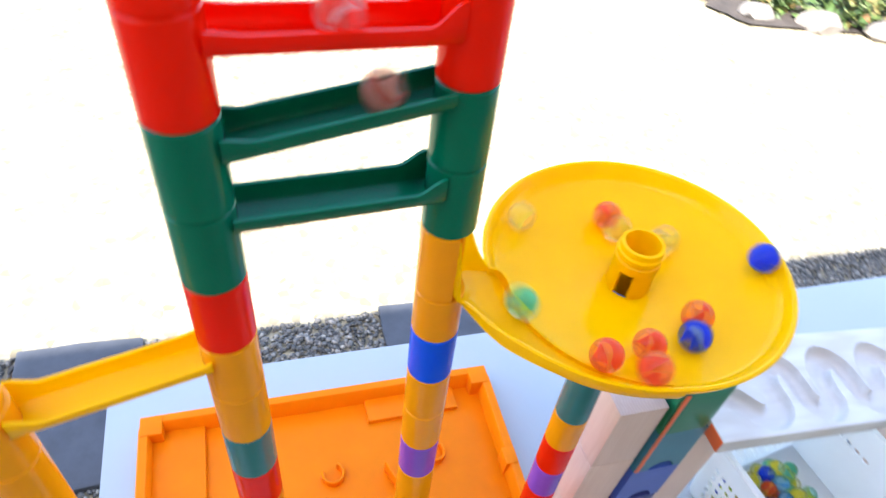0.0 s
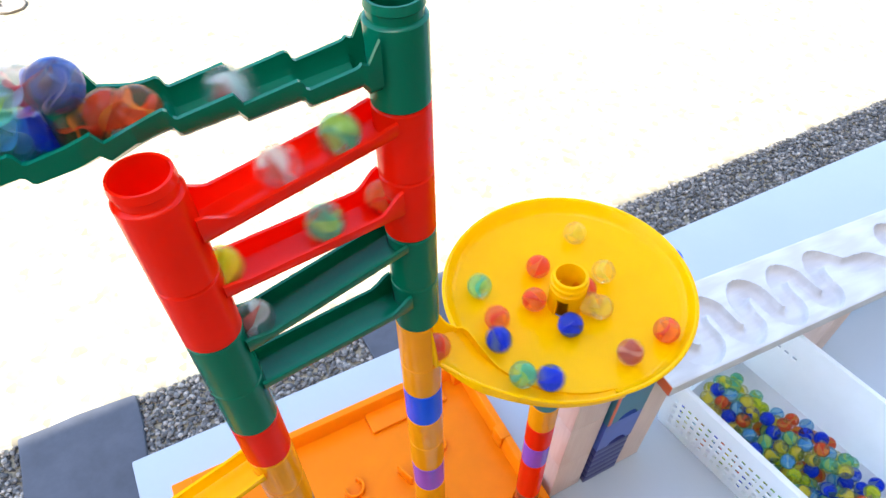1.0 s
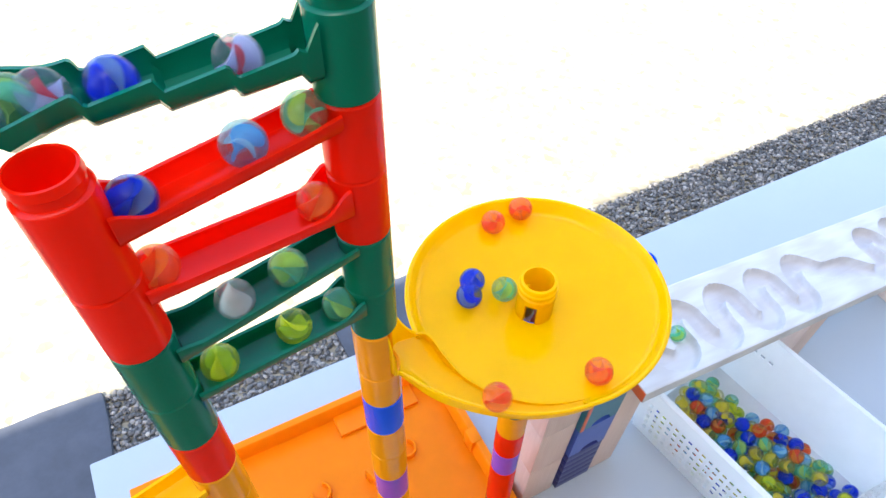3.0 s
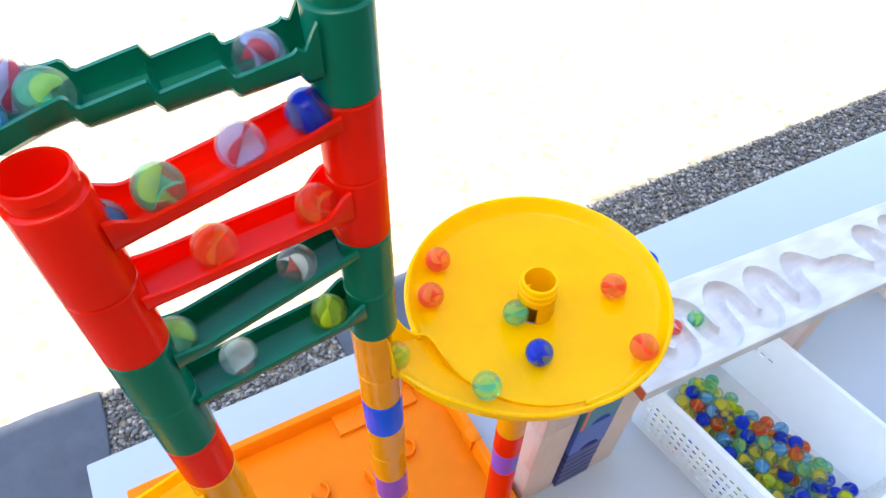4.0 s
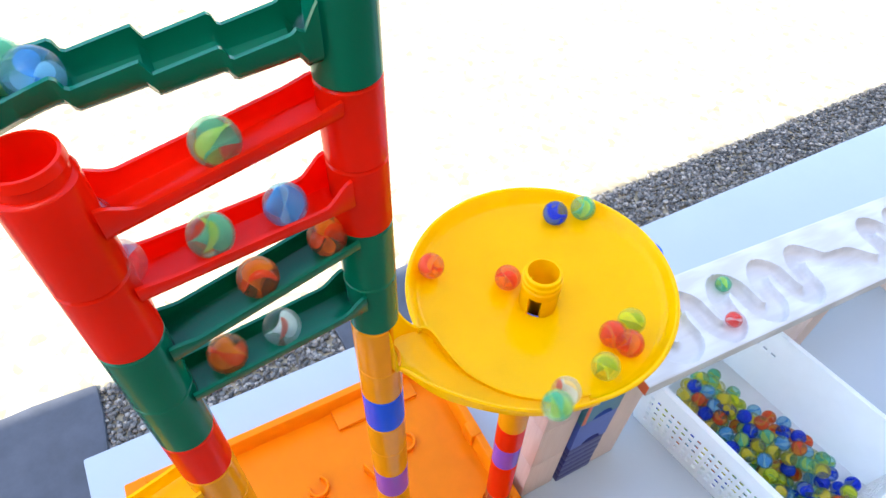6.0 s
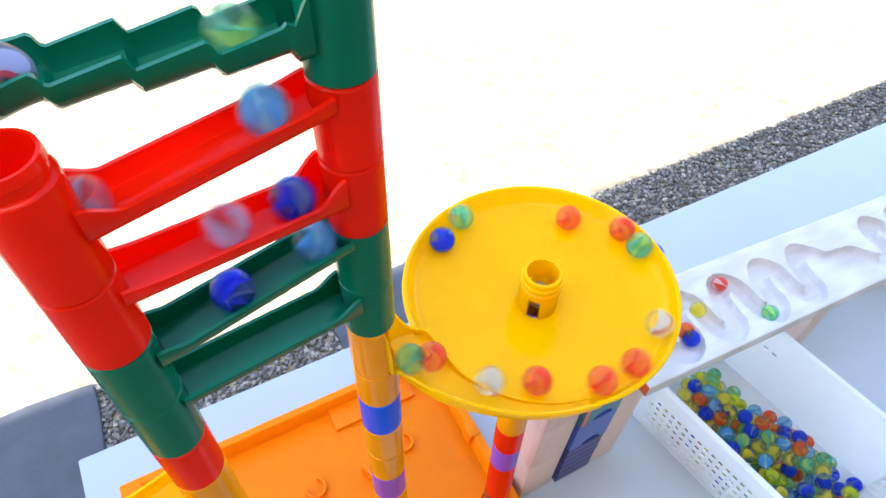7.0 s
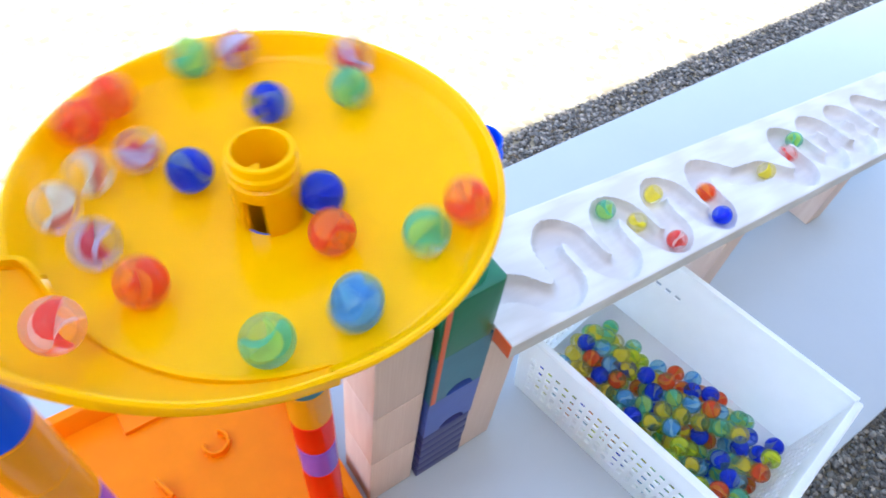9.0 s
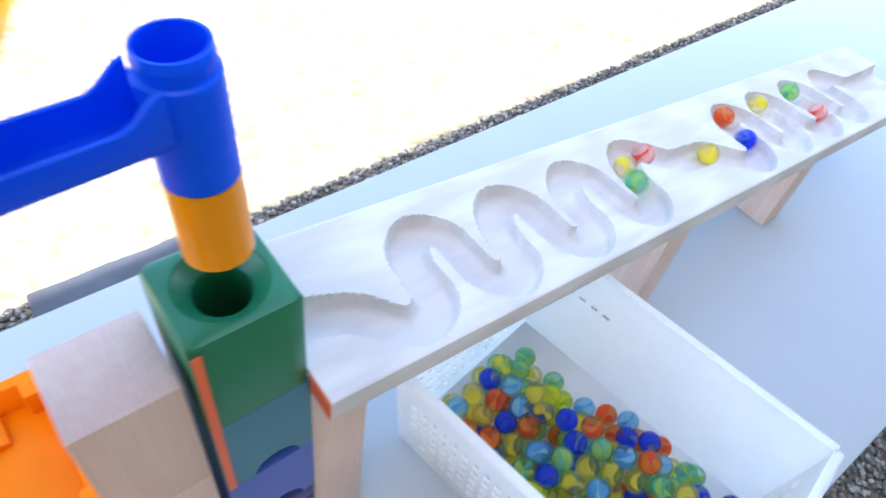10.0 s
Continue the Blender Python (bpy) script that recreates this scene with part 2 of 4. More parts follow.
def shrub(x, y, r, count, seed):
    rng = random.Random(seed)
    ob = tagged(new("garden_plant"), "low leafy green garden plant in the bed", "plant", group="bed plants")
    ob.matrix_basis = at(x, y, GZ)
    bm = bmesh.new()
    for i in range(5):
        a = rng.uniform(0, 6.28)
        top = Vector((math.cos(a) * r * 0.6, math.sin(a) * r * 0.6, r * rng.uniform(0.5, 0.9)))
        side = Vector((-math.sin(a), math.cos(a), 0)) * 0.03
        v = [bm.verts.new(p) for p in (side, -side, Vector((0, 0, 0.05)), top)]
        bm.faces.new((v[0], v[1], v[3]))
        bm.faces.new((v[1], v[2], v[3]))
        bm.faces.new((v[2], v[0], v[3]))
    part("stem", bm, SOIL, ob)
    bm = bmesh.new()
    for i in range(count):
        a, e = rng.uniform(0, 6.28), rng.uniform(0.1, 1.4)
        c = Vector((math.cos(a) * math.cos(e), math.sin(a) * math.cos(e), math.sin(e) * 0.8)) * r * rng.uniform(0.35, 1.0)
        l, w = rng.uniform(0.25, 0.5), rng.uniform(0.1, 0.2)
        m = Matrix.Translation(c) @ Euler((rng.uniform(-0.9, 0.9), rng.uniform(-0.9, 0.9), a)).to_matrix().to_4x4()
        v = [bm.verts.new(m @ Vector(p)) for p in ((0, 0, 0), (l * 0.5, w, 0.05), (l, 0, -0.03), (l * 0.5, -w, 0.05))]
        bm.faces.new((v[0], v[1], v[2]))
        bm.faces.new((v[0], v[2], v[3]))
    part("foliage", bm, LEAF, ob)


for i, (x, y, r) in enumerate([(16.5, 16, 1.0), (18.6, 15.2, 1.1), (20.8, 15.6, 1.3), (22.5, 17.5, 1.6), (19.5, 18, 1.5), (24.5, 15, 1.4), (-4.2, 19.8, 0.8), (-6.0, 20.8, 1.1)]):
    shrub(x, y, r, 200, 40 + i)
for i, (x, y, r) in enumerate([(15.4, 15.4, 0.5), (17.3, 14.6, 0.6), (19.3, 13.9, 0.55), (21.4, 13.6, 0.7), (14.2, 16.9, 0.45), (-3.4, 19.4, 0.4)]):
    bm = bmesh.new()
    bmesh.ops.create_icosphere(bm, subdivisions=2, radius=1)
    for v in bm.verts:
        v.co *= 1 + 0.25 * noise.noise(v.co * 1.4 + Vector((i * 7, 0, 0)))
        v.co = Vector((v.co.x * r * 1.3, v.co.y * r, v.co.z * r * 0.6))
    tagged(part("garden_stone", bm, STONE, m=at(x, y, GZ + r * 0.25)), "rough grey garden stone edging the bed", "stone", group="bed stones")
bm = bmesh.new()
bmesh.ops.create_circle(bm, cap_ends=True, segments=40, radius=1)
for v in bm.verts:
    k = 1 + 0.15 * noise.noise(v.co * 2)
    v.co = Vector((v.co.x * 6.5 * k, v.co.y * 2.2 * k, 0))
tagged(part("soil_bed", bm, SOIL, m=at(20.5, 16.6, GZ + 0.1, 0, 0, 8)), "dark soil of the planted bed", "soil", kind="structure")

# ---- table ----
TX0, TX1, TY0, TY1 = -2.17, 15.5, -1.71, 2.2
table = tagged(new("table"), "long low white table standing on the gravel", "table")
part("tabletop", box(TX0, TX1, TY0, TY1, -0.22, 0, 0.025, 2), TABLE_WHITE, table)
for x in (TX0 + 0.5, TX1 - 0.9):
    for y in (TY0 + 0.3, TY1 - 0.7):
        part("leg", box(x, x + 0.4, y, y + 0.4, GZ, -0.22, 0.03), TABLE_WHITE, table)

# ---- marble run ----
H = 0.308
R = 0.104
C1, C3 = (-0.838, -0.15), (0.952, 0.052)
LIFT = 0.03          # the outer column stands a little higher
TOWER = Matrix.Translation((0.078 * U, -0.078 * U, 0)) @ Matrix(((1, 0, -0.02, 0), (0, 1, 0.02, 0), (0.02, -0.02, 1, 0), (0, 0, 0, 1)))
TOWER = Matrix.LocRotScale(TOWER.translation, TOWER.to_quaternion(), None)
run = tagged(new("marble_run"), "colourful plastic marble run of stacked tubes, ramps and yellow funnel", "marble run")
run.matrix_basis = TOWER


def level(k):
    return 0.2 + H * k


def tube_profile(h, neck=False):
    i = R - 0.017
    p = [(R - 0.006, 0), (R, 0.007), (R, h - 0.007), (R - 0.006, h)]
    if neck:
        p += [(R - 0.014, h + 0.002), (R - 0.014, h + 0.03), (R - 0.008, h + 0.036), (R - 0.012, h + 0.065), (i - 0.004, h + 0.065)]
    return p + [(i, h), (i, 0)]


def tube(c, k0, k1, mat, label, neck=False, name="tube"):
    return part(name, lathe(tube_profile((k1 - k0) * H - 0.002, neck)), mat, run, label, at(c[0], c[1], level(k0) + (LIFT if c is C1 else 0)))


C2 = (0.0, 0.0)
# middle column
for k0, k1, mat, lab in [(0, 1, RED, "red tube"), (1, 3, AMBER, "amber tube"), (3, 4, BLUE, "blue spacer tube"), (4, 6, AMBER, "amber tube"), (6, 7, VIOLET, "violet spacer tube"), (7, 8, AMBER, "amber tube"), (8, 9, AMBER, "amber tube"), (9, 10, BLUE, "blue spacer tube")]:
    tube(C2, k0, k1, mat, lab) if (k0, k1) != (6, 7) else tube(C2, 6, 7, VIOLET, lab)
# outer column
for k0, k1, mat, lab in [(0, 2, AMBER, "amber tube"), (2, 4, GREEN, "green tube"), (4, 6, AMBER, "amber tube"), (6, 7, ORANGE, "orange tube"), (7, 8, RED, "red spacer tube"), (8, 9, TEAL, "teal spacer tube"), (9, 10, AMBER, "amber tube"), (11, 12, RED, "red spacer tube")]:
    tube(C1, k0, k1, mat, lab)
# funnel column
for k0, k1, mat, lab in [(0.45, 1.45, BROWN, "dark red-brown tube"), (1.45, 3.45, RED, "red tube"), (3.45, 4.45, VIOLET, "violet spacer tube"), (4.45, 5.45, RED, "red spacer tube"), (5.45, 6.45, AMBER, "amber spacer tube"), (6.45, 9, TEAL, "teal tube")]:
    tube(C3, k0, k1, mat, lab)


def ramp_piece(name, a, b, k, za, zb, mat, label, top_a=True, top_b=True, neck_a=False, neck_b=False, gap=0.075, extra=0.0, tube_mat=None):
    """A ramp channel between two columns with a tube at each end. za, zb: rim heights of the channel at a and b."""
    ob = tagged(new(name), label)
    ob.parent = run
    A, B = Vector(a), Vector(b)
    d = (B - A).normalized()
    L = (B - A).length
    n = 40
    pts = [A + d * (gap + (L - 2 * gap) * i / n) for i in range(n + 1)]
    zt = level(k + 1)

    def rim(i):
        f = i / n
        s = f * (L - 2 * gap)
        z = za + (zb - za) * f
        up_a = (1 - smoothstep(0.0, 0.11, s)) * (zt - 0.02 - za) * (1.0 if top_a else 0.45)
        up_b = smoothstep(L - 2 * gap - 0.11, L - 2 * gap, s) * (zt - 0.02 - zb) * (1.0 if top_b else 0.45)
        return z + max(up_a, 0) + max(up_b, 0)
    back = lambda i: rim(i) + 0.004
    nearer = d.x > 0
    rings = trough_rings([(p.x, p.y) for p in pts], lambda i: 0.09, lambda i: za + (zb - za) * i / n - 0.062, rim if nearer else back, back if nearer else rim)
    part("channel", sweep(rings), mat, ob)
    for c, nk in ((a, neck_a), (b, neck_b)):
        if c is not None:
            part("tube", lathe(tube_profile(H - 0.002 + (extra if nk else 0), nk)), tube_mat or mat, ob, "", at(c[0], c[1], level(k) + (LIFT if c is C1 else 0)))
    return ob


ramp_piece("ramp", C2, C1, 15, 5.10, 5.055, RED, "glossy red ramp between two tubes", neck_b=True, extra=0.045)
ramp_piece("ramp", C1, C2, 14, 4.79, 4.725, RED, "glossy red ramp between two tubes")
ramp_piece("ramp", C2, C1, 13, 4.51, 4.465, GREEN, "glossy dark green ramp between two tubes")
ramp_piece("ramp", C1, C2, 12, 4.205, 4.13, GREEN, "glossy dark green ramp between two tubes")
d41 = Vector(C1).normalized()
C4 = tuple(Vector(C1) + d41 * 0.8)
ramp_piece("ramp", C1, C4, 10, 3.56, 3.52, YELLOW, "yellow side ramp ending in a cup", neck_b=True, tube_mat=AMBER)
tube(C4, 6, 10, AMBER, "amber tube")
tube(C4, 5, 6, BLUE, "blue spacer tube")
tube(C4, 0, 5, AMBER, "amber tube")


def start_track():
    """Green stepped feeder with a wide hopper at its upper end, turned a little off the ramps below."""
    ob = tagged(new("feeder_track"), "dark green stepped feeder track with a hopper")
    ob.parent = run
    ang = radians(175)
    d = Vector((math.cos(ang), math.sin(ang)))
    n = 150
    Lt = 1.62
    ss = [0.08 + (Lt - 0.08) * i / n for i in range(n + 1)]
    pts = [tuple(d * s) for s in ss]

    def half(i):
        s = ss[i]
        return 0.092 + 0.085 * smoothstep(0.72, 0.98, s) - 0.08 * smoothstep(1.48, 1.62, s)

    def base(i):
        return 5.207 + 0.03 * ss[i]

    def rim(i):
        s = ss[i]
        saw = 0.0
        if s > 0.12:
            ph = ((s - 0.12) / 0.19) % 1.0
            saw = 0.045 * (smoothstep(0.0, 0.12, ph) - ph)
        up = (1 - smoothstep(0.05, 0.16, s)) * 0.14
        return base(i) + 0.085 + saw + up + 0.02 * smoothstep(0.75, 0.95, s)

    def floor(i):
        s = ss[i]
        ph = ((s - 0.12) / 0.19) % 1.0
        return base(i) + 0.012 + 0.035 * (smoothstep(0.0, 0.12, ph) - ph)
    part("channel", sweep(trough_rings(pts, half, floor, rim, rim, 0.016)), GREEN, ob)
    part("tube", lathe(tube_profile(H - 0.002, True)), GREEN, ob, "", at(0, 0, level(16)))
    p = d * 0.97
    part("post", lathe([(0.045, 5.24), (0.045, 5.43), (0.04, 5.44), (0.025, 5.44), (0.025, 5.24)], 24), GREEN, ob, "", at(p.x, p.y, 0))
    return ob


start_track()


def funnel():
    """Shallow dish with a rolled rim; a channel from the middle column spirals in along its front."""
    ob = tagged(new("funnel"), "wide yellow funnel dish with a hollow hub")
    ob.parent = run
    c = C3
    zr = 3.495
    dish = [(0.085, 3.31), (0.13, 3.322), (0.3, 3.35), (0.5, 3.383), (0.615, 3.403), (0.634, 3.41), (0.634, 3.39), (0.5, 3.366), (0.3, 3.332), (0.12, 3.298), (0.085, 3.29)]
    part("dish", lathe(dish, 96), YELLOW, ob, "", at(c[0], c[1], 0))
    lip = [(0.634, 3.41), (0.65, 3.418), (0.672, 3.45), (0.686, zr - 0.012), (0.692, zr - 0.003), (0.7, zr), (0.709, zr - 0.003), (0.713, zr - 0.012), (0.708, zr - 0.022), (0.695, 3.44), (0.665, 3.402), (0.636, 3.392)]
    part("rim", lathe(lip, 90, True, -102, 178), YELLOW, ob, "", at(c[0], c[1], 0))

    def polar(r, a):
        return Vector((c[0] + r * math.cos(radians(a)), c[1] + r * math.sin(radians(a))))
    inner = [Vector((0.075, 0.045)), Vector((0.16, 0.085)), polar(0.668, 178), polar(0.64, 190), polar(0.634, 202), polar(0.634, 214), polar(0.634, 226), polar(0.634, 237), polar(0.634, 248), polar(0.634, 259)]
    outer = [Vector((0.018, -0.1)), Vector((0.035, -0.118)), polar(0.895, 190), polar(0.845, 200), polar(0.806, 209), polar(0.774, 219), polar(0.752, 229), polar(0.735, 239), polar(0.722, 249), polar(0.713, 259)]

    def curve(ctrl, f):
        f *= len(ctrl) - 1
        k = min(int(f), len(ctrl) - 2)
        p0, p1, p2, p3 = (ctrl[max(min(q, len(ctrl) - 1), 0)] for q in (k - 1, k, k + 1, k + 2))
        t = f - k
        return 0.5 * ((2 * p1) + (p2 - p0) * t + (2 * p0 - 5 * p1 + 4 * p2 - p3) * t * t + (3 * p1 - p0 - 3 * p2 + p3) * t ** 3)
    n = 80
    rings = []
    for i in range(n + 1):
        f = i / n
        a, b = curve(inner, f), curve(outer, f)
        w = (b - a).length
        u = (b - a) / w
        floor = 3.54 - 0.15 * smoothstep(0.0, 0.42, f) + 0.016 * smoothstep(0.6, 1.0, f)
        top_in = 3.5 + 0.34 * (1 - smoothstep(0.02, 0.2, f)) - (0.0865 - 0.003) * smoothstep(0.24, 0.46, f)
        top_out = zr + 0.33 * (1 - smoothstep(0.02, 0.2, f)) + 0.045 * (1 - smoothstep(0.1, 0.75, f))
        top_in = max(top_in, floor + 0.004)

        def q(d, z):
            p = a + u * d
            return (p.x, p.y, z)
        th = 0.014
        rings.append([q(w, top_out - 0.006), q(w - 0.002, floor + 0.05), q(w * 0.7, floor - 0.004), q(w * 0.3, floor - 0.016), q(-0.006, floor - 0.014), q(-0.012, min(floor + 0.005, top_in - 0.002)), q(-0.012, top_in),
                      q(0.002, top_in), q(0.004, floor + 0.003), q(w * 0.3, floor), q(w * 0.6, floor + 0.004), q(w * 0.82, floor + 0.022), q(w - th - 0.008, floor + 0.06), q(w - th - 0.003, top_out - 0.004), q(w - 0.008, top_out)])
    part("entry_channel", sweep(rings), YELLOW, ob)
    part("tube", lathe(tube_profile(0.262)), AMBER, ob, "amber tube", at(0, 0, level(10)))
    part("inlet", lathe(tube_profile(2 * H - 0.265), 40, True, 22, 281), AMBER, ob, "amber tube open on one side", at(0, 0, level(10) + 0.263))
    part("bracket", box(0.06, 0.262, 0.09, 0.15, 3.42, 3.46, 0.012), YELLOW, ob)
    # hub with openings
    bm = lathe([(0.08, 3.455), (0.103, 3.455), (0.106, 3.462), (0.106, 3.5), (0.096, 3.507), (0.096, 3.517), (0.107, 3.524), (0.108, 3.545), (0.1, 3.553), (0.099, 3.58), (0.095, 3.584), (0.082, 3.584)], 48)
    part("hub", bm, YELLOW, ob, "", at(c[0], c[1], 0))
    for a in (-80, 40, 160):
        part("pillar", lathe([(0.084, 3.3), (0.103, 3.3), (0.103, 3.4565), (0.084, 3.4565)], 14, True, a - 40, a + 40), YELLOW, ob, "", at(c[0], c[1], 0))
    part("collar", lathe([(0.085, level(9)), (0.115, level(9)), (0.13, 3.3), (0.085, 3.3)], 40), YELLOW, ob, "", at(c[0], c[1], 0))
    return ob


funnel()

# orange base tray
tray = tagged(new("base_tray"), "shallow bright orange base tray")
tray.parent = run
tray.matrix_basis = TOWER.inverted()
X0, X1, Y0, Y1 = -1.82, 1.25, -0.95, 1.63
part("floor", box(X0 + 0.04, X1 - 0.04, Y0 + 0.04, Y1 - 0.04, 0.002, 0.06, 0.01), ORANGE, tray)


def wall_ring():
    bm = bmesh.new()
    prof = [(0.0, 0.0), (-0.02, 0.24), (-0.008, 0.25), (0.05, 0.25), (0.06, 0.24), (0.085, 0.05)]

    def loop(o, z):
        pts = []
        rad = 0.12 - o
        for cx, cy, a0 in ((X1 - 0.12, Y1 - 0.12, 0), (X0 + 0.12, Y1 - 0.12, 90), (X0 + 0.12, Y0 + 0.12, 180), (X1 - 0.12, Y0 + 0.12, 270)):
            for i in range(7):
                a = radians(a0 + 15 * i)
                pts.append((cx + rad * math.cos(a), cy + rad * math.sin(a), z))
        return pts
    rings = [[bm.verts.new(p) for p in loop(o, z)] for o, z in prof]
    m = len(rings[0])
    for A, B in zip(rings, rings[1:]):
        for j in range(m):
            bm.faces.new([A[j], A[(j + 1) % m], B[(j + 1) % m], B[j]])
    return bm


part("wall", wall_ring(), ORANGE, tray)
for x, y in ((X0, Y1 - 0.16), (X1 - 0.16, Y1 - 0.16), (X0, Y0), (X1 - 0.16, Y0)):
    part("corner_pad", box(x - 0.012, x + 0.172, y - 0.012, y + 0.172, 0.0, 0.262, 0.02), ORANGE, tray)
part("pad", box(X1 - 0.1, X1 + 0.02, 0.62, 0.78, 0.0, 0.262, 0.02), ORANGE, tray)
part("step", box(X0 + 0.07, X0 + 0.5, 0.6, Y1 - 0.07, 0.05, 0.12, 0.02), ORANGE, tray)
part("step", box(X0 + 0.07, X0 + 0.75, -0.5, 0.62, 0.05, 0.115, 0.02), ORANGE, tray)
part("step", box(X0 + 1.9, X1 - 0.32, Y1 - 0.3, Y1 - 0.07, 0.05, 0.11, 0.02), ORANGE, tray)
for x, y, a in ((0.6, 0.93, -70), (-0.3, 0.9, -70), (-0.95, 0.75, -70), (0.35, 0.3, 60), (-0.4, 0.3, 60)):
    part("socket", lathe([(0.075, 0.05), (0.1, 0.05), (0.1, 0.125), (0.094, 0.132), (0.081, 0.132), (0.075, 0.125)], 26, True, a - 130, a + 130), ORANGE, tray, "", at(x, y, 0))
for x, y in ((0.18, 0.78), (-0.62, 0.5)):
    part("guide_fin", box(-0.012, 0.012, -0.1, 0.1, 0.05, 0.22, 0.008), ORANGE, tray, "", at(x, y, 0, 0, 0, 20))
for c in (C1, C2, C3):
    bx, by = c[0] + 0.078, c[1] - 0.078
    part("column_socket", lathe([(0.08, 0.05), (0.145, 0.05), (0.13, 0.2 + (0.14 if c is C3 else 0)), (0.08, 0.2)], 32), ORANGE, tray, "", at(bx, by, 0))

# blue outlet ramp from under the funnel to the block stack
BC = (1.915, 0.16)
inv = TOWER.inverted()
bl = inv @ Vector((BC[0] * U, BC[1] * U, 2.9 * U)) / U
out = tagged(new("outlet_ramp"), "glossy blue outlet ramp with an amber end tube")
out.parent = run
A, B = Vector(C3), Vector((bl.x, bl.y))
d = (B - A).normalized()
n = 30
Lb = (B - A).length
pts = [tuple(A + d * (0.08 + (Lb - 0.16) * i / n)) for i in range(n + 1)]
brim = lambda i: 3.03 - 0.06 * i / n + 0.07 * smoothstep(n * 0.86, n, i)
part("channel", sweep(trough_rings(pts, lambda i: 0.09, lambda i: 2.93 - 0.06 * i / n, brim, brim)), BLUE, out)
part("tube", lathe(tube_profile(H + 0.015, True)), BLUE, out, "", at(bl.x, bl.y, 2.7))
part("tube", lathe(tube_profile(0.34)), BLUE, out, "", at(C3[0], C3[1], level(9)))
part("end_tube", lathe(tube_profile(0.298)), AMBER, out, "amber end tube", at(bl.x, bl.y, 2.4))


# ---- wooden blocks ----
def block(name, x0, x1, y0, y1, z0, z1, mat, label, group="stacked wooden blocks", bevel=0.022):
    return tagged(part(name, box(x0, x1, y0, y1, z0, z1, bevel, 2), mat), label, "building block", group=group)


GX0, GX1, GY0, GY1 = 1.715, 2.1, -0.04, 0.335


def holed_block(z0, z1):
    """Square block with a dished round hole in its top."""
    bm = bmesh.new()
    c = Vector(((GX0 + GX1) / 2, (GY0 + GY1) / 2, 0))
    n = 48
    hx, hy = (GX1 - GX0) / 2, (GY1 - GY0) / 2

    def square(i, grow):
        a = 2 * math.pi * (i + 0.5) / n
        dx, dy = math.cos(a), math.sin(a)
        k = min((hx + grow) / abs(dx) if abs(dx) > 1e-6 else 99, (hy + grow) / abs(dy) if abs(dy) > 1e-6 else 99)
        return dx * k, dy * k
    rows = []
    for grow, z in ((0, z0), (0, z1 - 0.02), (-0.006, z1 - 0.006), (-0.02, z1)):
        rows.append([bm.verts.new((c.x + square(i, grow)[0], c.y + square(i, grow)[1], z)) for i in range(n)])
    for r, z in ((0.155, z1), (0.15, z1 - 0.012), (0.1, z1 - 0.05), (0.095, z1 - 0.06), (0.09, z1 - 0.34)):
        rows.append([bm.verts.new((c.x + r * math.cos(2 * math.pi * (i + 0.5) / n), c.y + r * math.sin(2 * math.pi * (i + 0.5) / n), z)) for i in range(n)])
    for A, B in zip(rows, rows[1:]):
        for j in range(n):
            bm.faces.new([A[j], A[(j + 1) % n], B[(j + 1) % n], B[j]])
    bm.faces.new(rows[-1])
    bm.faces.new(rows[0][::-1])
    return bm


def arched(x0, x1, y0, y1, z0, z1, ax, ar):
    """Block with a half-round tunnel cut up from its lower face, running front to back."""
    bm = bmesh.new()
    out = [(x0, z0), (ax - ar, z0)] + [(ax - ar * math.cos(math.pi * i / 16), z0 + ar * math.sin(math.pi * i / 16)) for i in range(1, 16)] + [(ax + ar, z0), (x1, z0), (x1, z1), (x0, z1)]
    F = [bm.verts.new((x, y0, z)) for x, z in out]
    K = [bm.verts.new((x, y1, z)) for x, z in out]
    bm.faces.new(F)
    bm.faces.new(K[::-1])
    for j in range(len(out)):
        bm.faces.new([F[j], K[j], K[(j + 1) % len(out)], F[(j + 1) % len(out)]])
    return bm


tagged(part("drop_block", holed_block(1.75, 2.276), GREEN_WOOD), "green painted wooden block with a round marble hole", "building block", group="stacked wooden blocks")
tagged(part("arch_block", arched(GX0, GX1, GY0, GY1, 1.21, 1.748, (GX0 + GX1) / 2 + 0.03, 0.1), TEAL_WOOD), "teal painted wooden block with an arched tunnel", "building block", group="stacked wooden blocks")
tagged(part("arch_block", arched(GX0, GX1, GY0, GY1, 0.72, 1.208, (GX0 + GX1) / 2 + 0.03, 0.1), BLUE_WOOD), "blue painted wooden block with an arched tunnel", "building block", group="stacked wooden blocks")
for i in range(6):
    block("thin_block", GX0 + 0.004 * (i % 2), GX1 - 0.003 * (i % 3), GY0, GY1, 0.119 * i + (0.002 if i else 0.0), 0.119 * (i + 1), NAVY_WOOD, "thin navy painted wooden slat in a stack", bevel=0.01)
# the orange tray's reflection on the stack's front, added as a thin coloured strip
block("reflection_strip", GX0 + 0.003, GX0 + 0.036, GY0 - 0.008, GY0 - 0.001, 1.22, 2.24, ORANGE_STRIP, "thin orange strip standing for the tray's reflection on the stack", bevel=0.002)
for z0, z1 in ((0, 0.69), (0.692, 1.38), (1.382, 2.076)):
    block("tall_block", 1.335, 1.682, -0.012, 0.335, z0, z1, PALE_WOOD, "unpainted pale wooden block in a pillar", bevel=0.012)
block("tall_block", 2.104, 2.39, -0.03, 0.33, 0, 1.6, PALE_WOOD, "unpainted pale wooden block under the track board", "board supports", 0.012)
